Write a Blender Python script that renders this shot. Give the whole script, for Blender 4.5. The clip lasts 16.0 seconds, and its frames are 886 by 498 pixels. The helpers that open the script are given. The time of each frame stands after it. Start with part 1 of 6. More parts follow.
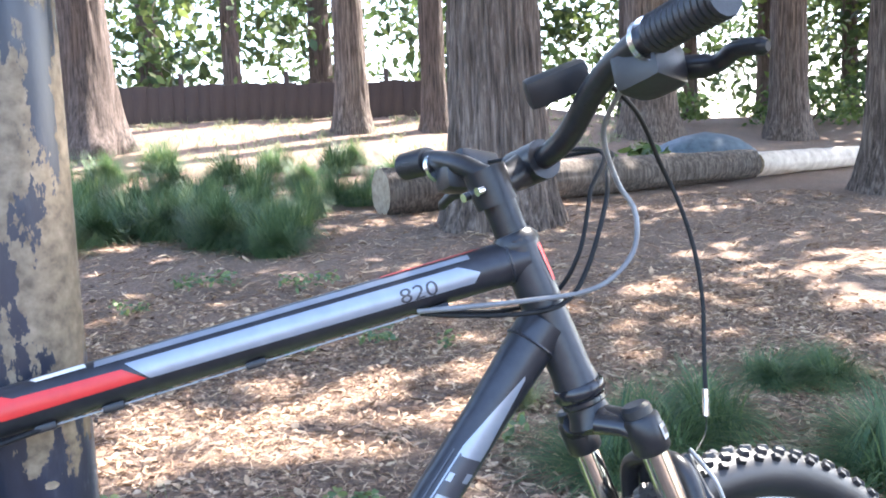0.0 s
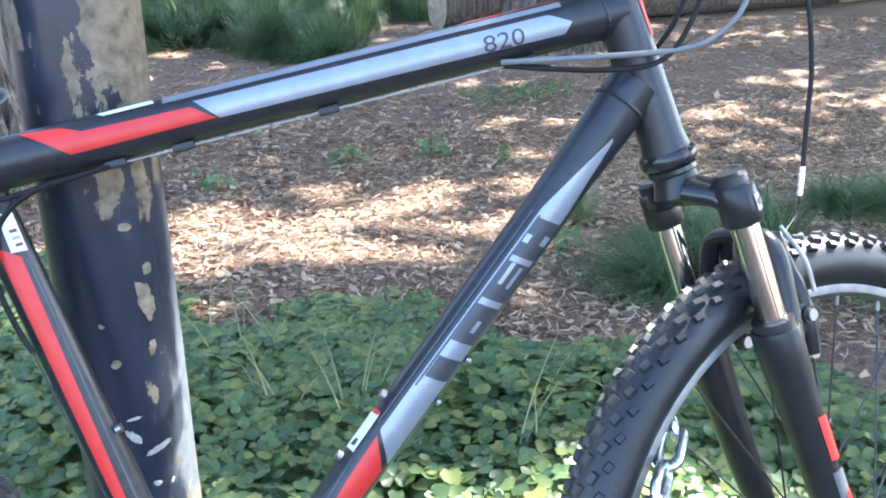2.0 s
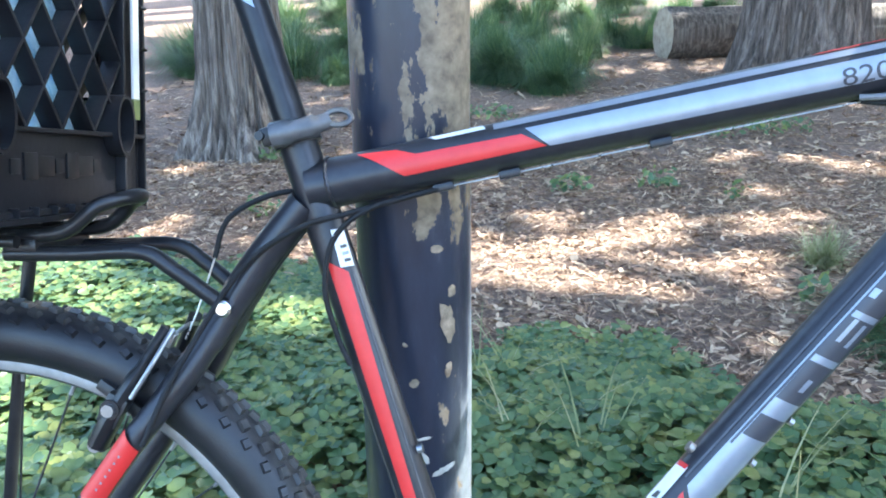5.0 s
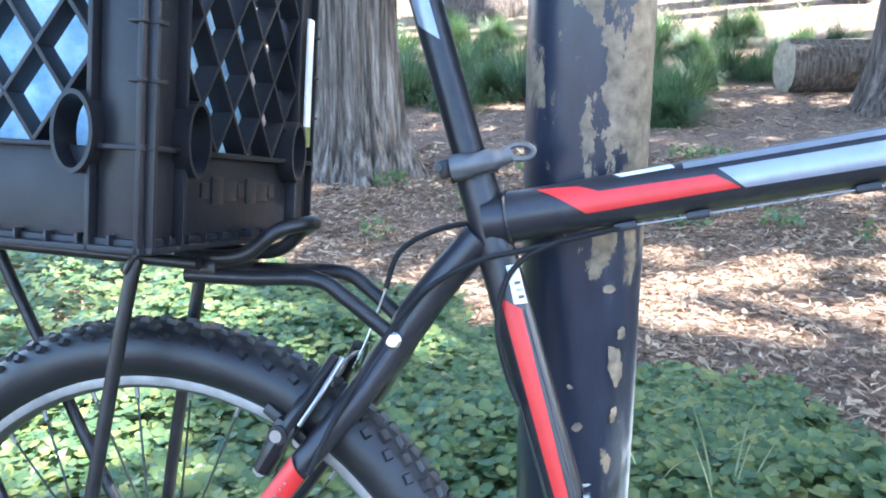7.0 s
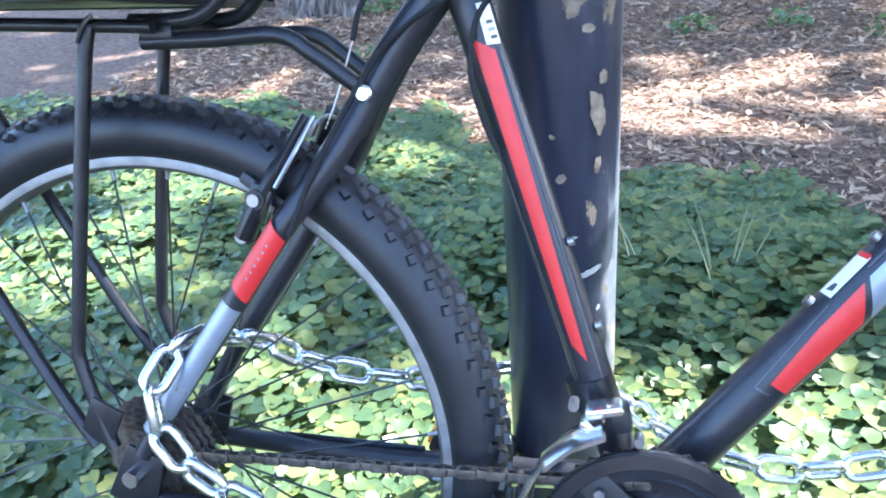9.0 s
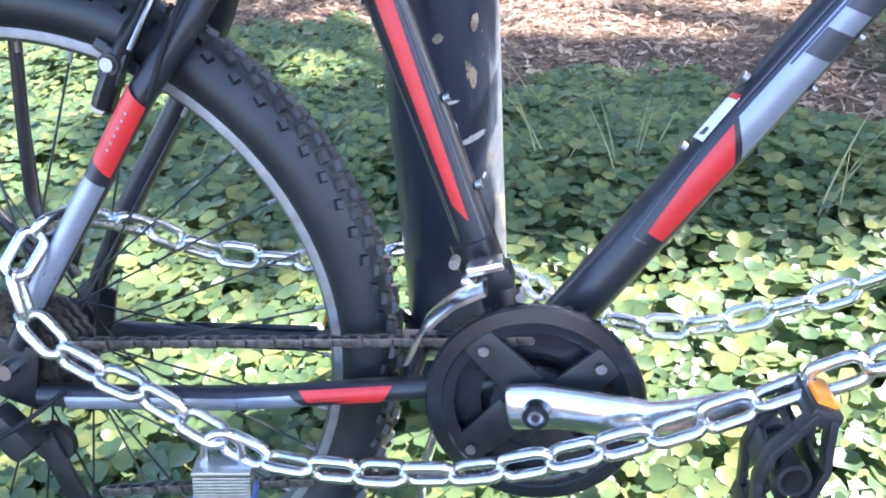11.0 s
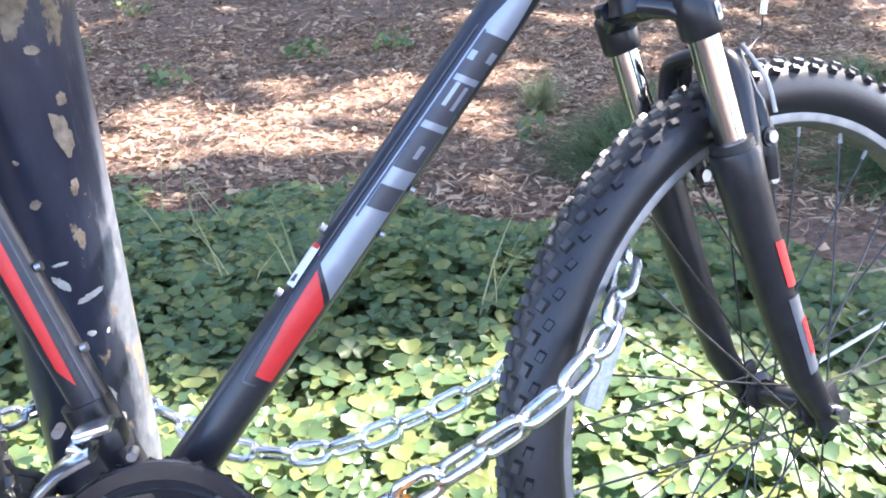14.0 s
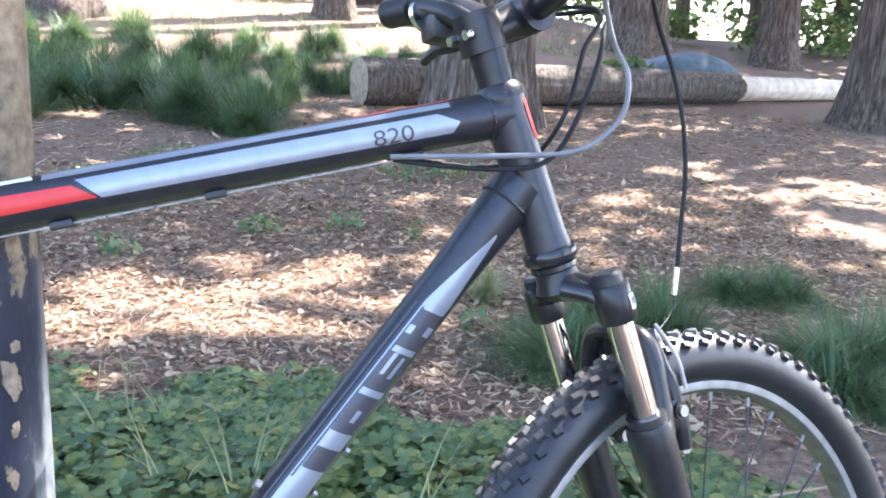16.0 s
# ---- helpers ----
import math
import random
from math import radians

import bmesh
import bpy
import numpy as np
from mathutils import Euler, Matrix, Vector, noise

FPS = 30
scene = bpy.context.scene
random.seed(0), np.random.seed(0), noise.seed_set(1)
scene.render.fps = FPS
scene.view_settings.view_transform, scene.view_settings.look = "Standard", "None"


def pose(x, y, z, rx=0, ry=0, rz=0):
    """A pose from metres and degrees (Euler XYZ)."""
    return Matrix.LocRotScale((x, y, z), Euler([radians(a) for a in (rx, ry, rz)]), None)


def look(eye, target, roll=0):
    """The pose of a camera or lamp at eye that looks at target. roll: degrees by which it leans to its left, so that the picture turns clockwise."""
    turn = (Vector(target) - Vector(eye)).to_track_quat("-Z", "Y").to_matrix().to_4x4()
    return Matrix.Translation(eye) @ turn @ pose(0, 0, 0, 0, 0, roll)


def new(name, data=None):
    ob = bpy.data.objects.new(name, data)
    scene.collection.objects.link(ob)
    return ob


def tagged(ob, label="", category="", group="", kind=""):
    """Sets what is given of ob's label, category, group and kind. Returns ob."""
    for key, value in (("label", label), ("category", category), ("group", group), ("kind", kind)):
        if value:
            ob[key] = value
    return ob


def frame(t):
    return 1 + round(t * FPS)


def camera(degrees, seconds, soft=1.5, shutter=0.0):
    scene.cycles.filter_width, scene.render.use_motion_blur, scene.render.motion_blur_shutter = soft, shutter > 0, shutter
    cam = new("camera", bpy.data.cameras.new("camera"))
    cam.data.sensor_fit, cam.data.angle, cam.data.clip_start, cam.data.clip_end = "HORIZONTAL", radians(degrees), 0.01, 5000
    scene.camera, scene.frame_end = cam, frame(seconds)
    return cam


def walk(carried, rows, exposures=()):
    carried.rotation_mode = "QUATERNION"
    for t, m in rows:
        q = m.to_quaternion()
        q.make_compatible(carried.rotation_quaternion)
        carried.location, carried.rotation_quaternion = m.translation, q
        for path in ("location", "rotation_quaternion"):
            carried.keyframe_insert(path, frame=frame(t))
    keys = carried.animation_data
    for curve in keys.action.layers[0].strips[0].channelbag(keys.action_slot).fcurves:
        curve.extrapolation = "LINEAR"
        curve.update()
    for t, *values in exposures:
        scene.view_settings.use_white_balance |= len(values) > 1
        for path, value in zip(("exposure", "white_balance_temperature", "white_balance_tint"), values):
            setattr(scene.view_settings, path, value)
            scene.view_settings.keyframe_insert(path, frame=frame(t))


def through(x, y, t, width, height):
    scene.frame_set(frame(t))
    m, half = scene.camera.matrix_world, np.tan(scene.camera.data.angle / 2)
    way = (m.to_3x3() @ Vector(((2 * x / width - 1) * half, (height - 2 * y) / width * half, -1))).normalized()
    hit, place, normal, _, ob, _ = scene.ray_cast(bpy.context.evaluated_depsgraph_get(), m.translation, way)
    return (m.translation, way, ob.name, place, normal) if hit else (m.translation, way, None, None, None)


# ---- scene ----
cam = camera(57.0, 16.0, soft=1.9)
PATH = [
    (0, (0.139, -0.748, 0.844), (0.538, 1.206, 0.987), -3.5),
    (0.5, (0.15, -0.723, 0.833), (0.545, 1.238, 0.825), -3.0),
    (1, (0.151, -0.707, 0.809), (0.495, 1.259, 0.68), -2.0),
    (1.5, (0.136, -0.705, 0.793), (0.442, 1.259, 0.577), -1.5),
    (2, (0.117, -0.701, 0.782), (0.38, 1.262, 0.507), -1.2),
    (2.5, (0.103, -0.693, 0.771), (0.307, 1.272, 0.455), -1.1),
    (3, (0.096, -0.69, 0.765), (0.223, 1.277, 0.426), -1.0),
    (3.5, (0.085, -0.683, 0.76), (0.127, 1.286, 0.413), -1.0),
    (4, (0.067, -0.681, 0.761), (0.024, 1.289, 0.421), -0.8),
    (4.5, (0.045, -0.673, 0.765), (-0.08, 1.302, 0.475), -0.0),
    (5, (0.018, -0.673, 0.786), (-0.197, 1.303, 0.572), 1.4),
    (5.2, (0.007, -0.671, 0.792), (-0.248, 1.304, 0.61), 1.9),
    (7.3, (-0.05, -0.664, 0.789), (-0.51, 1.276, 0.631), 3.1),
    (7.5, (-0.049, -0.662, 0.785), (-0.509, 1.275, 0.596), 2.8),
    (8, (-0.04, -0.66, 0.774), (-0.506, 1.264, 0.488), 2.0),
    (8.5, (-0.026, -0.656, 0.747), (-0.494, 1.246, 0.344), 0.6),
    (9, (-0.023, -0.65, 0.713), (-0.47, 1.225, 0.179), -0.5),
    (9.2, (-0.021, -0.649, 0.704), (-0.457, 1.217, 0.13), -0.9),
    (11.3, (0.029, -0.643, 0.651), (-0.191, 1.209, -0.07), -1.7),
    (11.5, (0.037, -0.645, 0.649), (-0.142, 1.207, -0.085), -1.9),
    (12, (0.058, -0.653, 0.65), (-0.021, 1.205, -0.086), -2.2),
    (12.5, (0.08, -0.66, 0.659), (0.107, 1.221, -0.02), -2.3),
    (13, (0.106, -0.666, 0.672), (0.232, 1.237, 0.07), -2.5),
    (13.5, (0.123, -0.675, 0.694), (0.366, 1.234, 0.148), -2.2),
    (14, (0.141, -0.676, 0.703), (0.466, 1.236, 0.214), -1.9),
    (14.5, (0.152, -0.682, 0.721), (0.544, 1.233, 0.295), -1.4),
    (15, (0.156, -0.688, 0.737), (0.592, 1.235, 0.402), -0.6),
    (15.5, (0.153, -0.698, 0.768), (0.61, 1.236, 0.547), 0.3),
    (16, (0.142, -0.712, 0.798), (0.61, 1.23, 0.7), 1.5),
]
LEAN = pose(0, 0, 0, -10.15, 1.0, 0)
walk(cam, [(t, LEAN @ look(eye, target, roll)) for t, eye, target, roll in PATH], [(0, 3.17, 6120, 13), (1.5, 3.17, 5950, 10), (3.5, 3.16, 5720, 3), (7.5, 3.34, 5650, 8), (9, 3.23, 5450, 12), (12.5, 3.1, 6150, 20), (14.5, 3.1, 6100, 18), (16, 3.22, 6100, 14)])
# ---------------------------------------------------------------- light
SUN_AZ, SUN_EL = radians(62), radians(50)      # from which side the sun comes (from +y towards +x), and how high
SUN_DIR = Vector((math.sin(SUN_AZ) * math.cos(SUN_EL), math.cos(SUN_AZ) * math.cos(SUN_EL), math.sin(SUN_EL)))
world = bpy.data.worlds.new("world")
scene.world = world
world.use_nodes = True
wn = world.node_tree.nodes
sky = wn.new("ShaderNodeTexSky")
sky.sky_type, sky.sun_disc = "NISHITA", False
sky.sun_elevation, sky.sun_rotation = SUN_EL, SUN_AZ
sky.air_density, sky.dust_density = 1.0, 2.0
wn["Background"].inputs["Strength"].default_value = 0.15
world.node_tree.links.new(sky.outputs[0], wn["Background"].inputs["Color"])
sun = new("sun", bpy.data.lights.new("sun", "SUN"))
sun.data.energy, sun.data.angle, sun.data.color = 3.9, radians(0.53), (1.0, 0.93, 0.82)
sun.matrix_world = look(SUN_DIR * 30, (0, 0, 0))


# ---------------------------------------------------------------- materials
def ramp(nt, fac, stops):
    r = nt.nodes.new("ShaderNodeValToRGB")
    el = r.color_ramp.elements
    while len(el) < len(stops):
        el.new(0.5)
    for e, (p, c) in zip(el, stops):
        e.position, e.color = p, (*c, 1)
    nt.links.new(fac, r.inputs[0])
    return r.outputs[0]


def noise_tex(nt, scale, detail=4, stretch=None, rough=0.6):
    co = nt.nodes.new("ShaderNodeTexCoord")
    n = nt.nodes.new("ShaderNodeTexNoise")
    n.inputs["Scale"].default_value, n.inputs["Detail"].default_value, n.inputs["Roughness"].default_value = scale, detail, rough
    src = co.outputs["Object"]
    if stretch:
        mp = nt.nodes.new("ShaderNodeMapping")
        mp.inputs["Scale"].default_value = stretch
        nt.links.new(src, mp.inputs[0])
        src = mp.outputs[0]
    nt.links.new(src, n.inputs["Vector"])
    return n.outputs["Fac"]


def base(name, rough=0.5, metal=0.0):
    m = bpy.data.materials.new(name)
    m.use_nodes = True
    b = m.node_tree.nodes["Principled BSDF"]
    b.inputs["Roughness"].default_value, b.inputs["Metallic"].default_value = rough, metal
    return m, m.node_tree, b


def surface(name, c0, c1, scale=20, rough=0.5, metal=0.0, bump=0.0, bscale=None, stretch=None, spec=None, coat=0.0, rvar=0.12):
    """A surface between two colours, with grain, uneven gloss and fine relief."""
    m, nt, b = base(name, rough, metal)
    f = noise_tex(nt, scale, 5, stretch)
    nt.links.new(ramp(nt, f, [(0.3, c0), (0.7, c1)]), b.inputs["Base Color"])
    if rvar:
        g = noise_tex(nt, scale * 3.3, 3, stretch)
        mr = nt.nodes.new("ShaderNodeMapRange")
        mr.inputs["To Min"].default_value, mr.inputs["To Max"].default_value = max(rough - rvar, 0.03), min(rough + rvar, 1)
        nt.links.new(g, mr.inputs["Value"])
        nt.links.new(mr.outputs[0], b.inputs["Roughness"])
    if bump:
        bp = nt.nodes.new("ShaderNodeBump")
        bp.inputs["Strength"].default_value, bp.inputs["Distance"].default_value = bump, 0.004
        nt.links.new(noise_tex(nt, bscale or scale * 4, 4, stretch), bp.inputs["Height"])
        nt.links.new(bp.outputs[0], b.inputs["Normal"])
    if spec is not None:
        b.inputs["Specular IOR Level"].default_value = spec
    b.inputs["Coat Weight"].default_value = coat
    return m


def leafy(name, dark, mid, light, rough=0.45, through=0.45, seed_scale=1.0):
    """Leaves: colour differs from leaf to leaf, and light shines through."""
    m, nt, b = base(name, rough)
    geo = nt.nodes.new("ShaderNodeNewGeometry")
    col = ramp(nt, geo.outputs["Random Per Island"], [(0.0, dark), (0.55, mid), (1.0, light)])
    mix = nt.nodes.new("ShaderNodeMix")
    mix.data_type, mix.blend_type = "RGBA", "MULTIPLY"
    mix.inputs["Factor"].default_value = 0.5
    nt.links.new(col, mix.inputs["A"])
    nt.links.new(ramp(nt, noise_tex(nt, 60 * seed_scale), [(0.3, (0.55, 0.6, 0.5)), (0.7, (1, 1, 1))]), mix.inputs["B"])
    nt.links.new(mix.outputs["Result"], b.inputs["Base Color"])
    tr = nt.nodes.new("ShaderNodeBsdfTranslucent")
    nt.links.new(mix.outputs["Result"], tr.inputs["Color"])
    ms = nt.nodes.new("ShaderNodeMixShader")
    ms.inputs[0].default_value = through
    out = nt.nodes["Material Output"]
    nt.links.new(b.outputs[0], ms.inputs[1])
    nt.links.new(tr.outputs[0], ms.inputs[2])
    nt.links.new(ms.outputs[0], out.inputs["Surface"])
    return m


PAINT = surface("graphite_paint", (0.022, 0.022, 0.028), (0.033, 0.033, 0.039), 90, 0.38, 0.35, 0.02, 900, coat=0.12, rvar=0.06)
SILVER = surface("silver_decal", (0.25, 0.275, 0.325), (0.30, 0.325, 0.37), 60, 0.34, 0.45, rvar=0.05)
FORKGREY = surface("grey_fork_decal", (0.12, 0.125, 0.14), (0.17, 0.175, 0.19), 60, 0.42, 0.3, rvar=0.05)
SATIN = surface("satin_grey_metal", (0.07, 0.07, 0.075), (0.12, 0.12, 0.125), 50, 0.36, 0.5)
DULLSTEEL = surface("dull_steel", (0.24, 0.24, 0.245), (0.36, 0.36, 0.365), 50, 0.34, 0.85)
GREYLINE = surface("grey_decal_line", (0.06, 0.06, 0.068), (0.09, 0.09, 0.1), 60, 0.4, 0.2)
RED = surface("red_decal", (0.52, 0.022, 0.022), (0.6, 0.03, 0.028), 60, 0.38, 0.0, rvar=0.05)
DARKDECAL = surface("dark_decal", (0.045, 0.045, 0.055), (0.06, 0.06, 0.07), 60, 0.4, 0.2)
WHITELABEL = surface("white_label", (0.68, 0.68, 0.67), (0.78, 0.78, 0.76), 40, 0.5)
INK = surface("label_ink", (0.06, 0.06, 0.06), (0.09, 0.09, 0.09), 40, 0.6)
BLACK = surface("black_plastic", (0.012, 0.012, 0.014), (0.022, 0.022, 0.024), 40, 0.42, 0, 0.05, 500)
BLACKMETAL = surface("black_metal", (0.016, 0.016, 0.019), (0.03, 0.03, 0.033), 50, 0.33, 0.4, 0.03, 400)


def rubber_material():
    """Black rubber, dusty grey-brown where the tread meets the ground."""
    m, nt, b = base("tyre_rubber", 0.5)
    co = nt.nodes.new("ShaderNodeTexCoord")
    sep = nt.nodes.new("ShaderNodeSeparateXYZ")
    nt.links.new(co.outputs["Object"], sep.inputs[0])
    comb = nt.nodes.new("ShaderNodeCombineXYZ")
    nt.links.new(sep.outputs["X"], comb.inputs["X"])
    nt.links.new(sep.outputs["Z"], comb.inputs["Z"])
    ln = nt.nodes.new("ShaderNodeVectorMath")
    ln.operation = "LENGTH"
    nt.links.new(comb.outputs[0], ln.inputs[0])
    worn = nt.nodes.new("ShaderNodeMapRange")
    worn.inputs["From Min"].default_value, worn.inputs["From Max"].default_value = 0.3255, 0.337
    nt.links.new(ln.outputs["Value"], worn.inputs["Value"])
    dust = nt.nodes.new("ShaderNodeMath")
    dust.operation = "MULTIPLY"
    nt.links.new(worn.outputs[0], dust.inputs[0])
    nt.links.new(ramp(nt, noise_tex(nt, 34, 5), [(0.3, (0.35, 0.35, 0.35)), (0.65, (1, 1, 1))]), dust.inputs[1])
    tone = ramp(nt, noise_tex(nt, 26, 5), [(0.3, (0.008, 0.008, 0.011)), (0.7, (0.017, 0.017, 0.02))])
    mx = nt.nodes.new("ShaderNodeMix")
    mx.data_type = "RGBA"
    nt.links.new(dust.outputs[0], mx.inputs["Factor"])
    nt.links.new(tone, mx.inputs["A"])
    mx.inputs["B"].default_value = (0.085, 0.08, 0.075, 1)
    nt.links.new(mx.outputs["Result"], b.inputs["Base Color"])
    mr = nt.nodes.new("ShaderNodeMapRange")
    mr.inputs["To Min"].default_value, mr.inputs["To Max"].default_value = 0.42, 0.5
    nt.links.new(dust.outputs[0], mr.inputs["Value"])
    nt.links.new(mr.outputs[0], b.inputs["Roughness"])
    bp = nt.nodes.new("ShaderNodeBump")
    bp.inputs["Strength"].default_value, bp.inputs["Distance"].default_value = 0.12, 0.004
    nt.links.new(noise_tex(nt, 420, 4), bp.inputs["Height"])
    nt.links.new(bp.outputs[0], b.inputs["Normal"])
    return m


RUBBER = rubber_material()
CHROME = surface("bright_steel", (0.62, 0.62, 0.64), (0.78, 0.78, 0.8), 30, 0.18, 1.0, 0.03, 300, rvar=0.1)
STANCHION = surface("fork_chrome", (0.46, 0.45, 0.43), (0.56, 0.55, 0.52), 30, 0.12, 1.0, rvar=0.03)
ZINC = surface("zinc_steel", (0.58, 0.62, 0.66), (0.74, 0.77, 0.8), 45, 0.24, 1.0, 0.06, 350, rvar=0.12)
ALLOY = surface("polished_alloy", (0.66, 0.67, 0.7), (0.76, 0.77, 0.79), 25, 0.22, 1.0, 0.02, 200, rvar=0.08)
RIMSILVER = surface("brushed_rim", (0.2, 0.195, 0.19), (0.3, 0.29, 0.28), 60, 0.42, 0.45, 0.02, 600, rvar=0.1)
# rim metal darkened: the shade on the inner face is in this colour
RIMBED_SHADED = surface("shaded_rim_bed", (0.07, 0.068, 0.065), (0.12, 0.117, 0.112), 60, 0.5, 0.3)
SPOKEM = surface("dark_spoke", (0.03, 0.03, 0.03), (0.06, 0.06, 0.06), 60, 0.4, 0.6)
CHAINM = surface("oily_chain", (0.05, 0.043, 0.038), (0.2, 0.175, 0.155), 120, 0.42, 0.75, 0.05, 500)
ORANGE = surface("orange_reflector", (0.95, 0.25, 0.01), (1.0, 0.36, 0.02), 300, 0.22, 0, 0.12, 700, coat=0.4)
CLEARREF = surface("clear_reflector", (0.4, 0.42, 0.44), (0.62, 0.64, 0.66), 300, 0.25, 0.1, 0.12, 700, coat=0.5)
WHITESLEEVE = surface("white_sleeve", (0.72, 0.71, 0.69), (0.84, 0.83, 0.8), 60, 0.4, 0, 0.06, 300)
GLOSSBLACK = surface("glossy_black_plastic", (0.012, 0.012, 0.015), (0.02, 0.02, 0.023), 30, 0.2, 0, 0.04, 200, rvar=0.08)
CRATEM = surface("crate_plastic", (0.009, 0.009, 0.011), (0.02, 0.02, 0.024), 14, 0.38, 0, 0.08, 160, spec=0.3, rvar=0.14)
BLUEBAG = surface("blue_bag", (0.16, 0.42, 0.72), (0.62, 0.82, 0.93), 30, 0.3, 0, 0.5, 60, rvar=0.15)
BLUEVINYL = surface("blue_vinyl", (0.06, 0.13, 0.42), (0.09, 0.18, 0.52), 40, 0.35)
BRASSY = surface("grey_laminate", (0.42, 0.42, 0.4), (0.6, 0.6, 0.57), 80, 0.35, 0.9, 0.06, 300)
CABLE = surface("cable_housing", (0.012, 0.012, 0.013), (0.02, 0.02, 0.021), 60, 0.5, spec=0.15)
PALECABLE = surface("grey_cable_housing", (0.13, 0.13, 0.135), (0.2, 0.2, 0.205), 60, 0.35)
WIRE = surface("bare_wire", (0.5, 0.5, 0.48), (0.62, 0.62, 0.6), 60, 0.3, 0.9)


def pole_material():
    m, nt, b = base("worn_pole_paint", 0.4)
    big = noise_tex(nt, 15, 7, (1.0, 1.0, 0.45), 0.68)
    fine = noise_tex(nt, 55, 5, (1, 1, 0.5))
    add = nt.nodes.new("ShaderNodeMath")
    add.operation = "MULTIPLY_ADD"
    add.inputs[1].default_value = 0.22
    nt.links.new(fine, add.inputs[0])
    nt.links.new(big, add.inputs[2])
    co = nt.nodes.new("ShaderNodeTexCoord")
    sep = nt.nodes.new("ShaderNodeSeparateXYZ")
    nt.links.new(co.outputs["Object"], sep.inputs[0])
    face = nt.nodes.new("ShaderNodeMath")
    face.operation = "MULTIPLY_ADD"
    face.inputs[1].default_value = 1.7
    nt.links.new(sep.outputs["X"], face.inputs[0])
    high = nt.nodes.new("ShaderNodeMapRange")
    high.inputs["From Min"].default_value, high.inputs["From Max"].default_value = 0.6, 0.85
    nt.links.new(sep.outputs["Z"], high.inputs["Value"])
    rise = nt.nodes.new("ShaderNodeMath")
    rise.operation = "MULTIPLY_ADD"
    rise.inputs[1].default_value = 0.13
    nt.links.new(high.outputs[0], rise.inputs[0])
    nt.links.new(add.outputs[0], rise.inputs[2])
    nt.links.new(rise.outputs[0], face.inputs[2])
    patch = ramp(nt, face.outputs[0], [(0.772, (0, 0, 0)), (0.78, (1, 1, 1))])
    paint = ramp(nt, noise_tex(nt, 26, 6, (1, 1, 0.3)), [(0.3, (0.012, 0.014, 0.024)), (0.6, (0.024, 0.028, 0.045)), (0.82, (0.08, 0.085, 0.105))])
    bare = ramp(nt, noise_tex(nt, 70, 5), [(0.25, (0.07, 0.054, 0.037)), (0.5, (0.185, 0.142, 0.096)), (0.75, (0.28, 0.225, 0.16))])
    mx = nt.nodes.new("ShaderNodeMix")
    mx.data_type = "RGBA"
    nt.links.new(patch, mx.inputs["Factor"])
    # paler grey on the +x flank, more of it towards the foot
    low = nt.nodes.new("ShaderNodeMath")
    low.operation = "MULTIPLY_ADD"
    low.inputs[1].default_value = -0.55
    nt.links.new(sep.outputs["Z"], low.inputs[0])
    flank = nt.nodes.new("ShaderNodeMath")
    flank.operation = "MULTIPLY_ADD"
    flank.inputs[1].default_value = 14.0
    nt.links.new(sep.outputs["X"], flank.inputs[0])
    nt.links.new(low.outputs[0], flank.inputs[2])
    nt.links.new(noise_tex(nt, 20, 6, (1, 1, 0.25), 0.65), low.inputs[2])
    tone = ramp(nt, flank.outputs[0], [(0.86, (0, 0, 0)), (0.98, (1, 1, 1))])
    pale_grey = ramp(nt, noise_tex(nt, 80, 5), [(0.3, (0.09, 0.1, 0.115)), (0.7, (0.17, 0.18, 0.2))])
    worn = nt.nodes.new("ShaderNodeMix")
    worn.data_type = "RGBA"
    nt.links.new(tone, worn.inputs["Factor"])
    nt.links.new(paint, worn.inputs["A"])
    nt.links.new(pale_grey, worn.inputs["B"])
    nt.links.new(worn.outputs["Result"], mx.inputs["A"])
    nt.links.new(bare, mx.inputs["B"])
    nt.links.new(mx.outputs["Result"], b.inputs["Base Color"])
    mr = nt.nodes.new("ShaderNodeMapRange")
    mr.inputs["To Min"].default_value, mr.inputs["To Max"].default_value = 0.3, 0.8
    nt.links.new(patch, mr.inputs["Value"])
    nt.links.new(mr.outputs[0], b.inputs["Roughness"])
    bp = nt.nodes.new("ShaderNodeBump")
    bp.inputs["Strength"].default_value, bp.inputs["Distance"].default_value, bp.invert = 0.5, 0.002, True
    nt.links.new(add.outputs[0], bp.inputs["Height"])
    nt.links.new(bp.outputs[0], b.inputs["Normal"])
    return m


def bark_material(name, c0, c1, c2):
    m, nt, b = base(name, 0.92)
    f = noise_tex(nt, 26, 7, (1.0, 1.0, 0.06), 0.72)
    nt.links.new(ramp(nt, f, [(0.36, c0), (0.5, c1), (0.66, c2)]), b.inputs["Base Color"])
    bp = nt.nodes.new("ShaderNodeBump")
    bp.inputs["Strength"].default_value, bp.inputs["Distance"].default_value = 0.9, 0.03
    nt.links.new(noise_tex(nt, 30, 7, (1, 1, 0.06), 0.72), bp.inputs["Height"])
    nt.links.new(bp.outputs[0], b.inputs["Normal"])
    return m


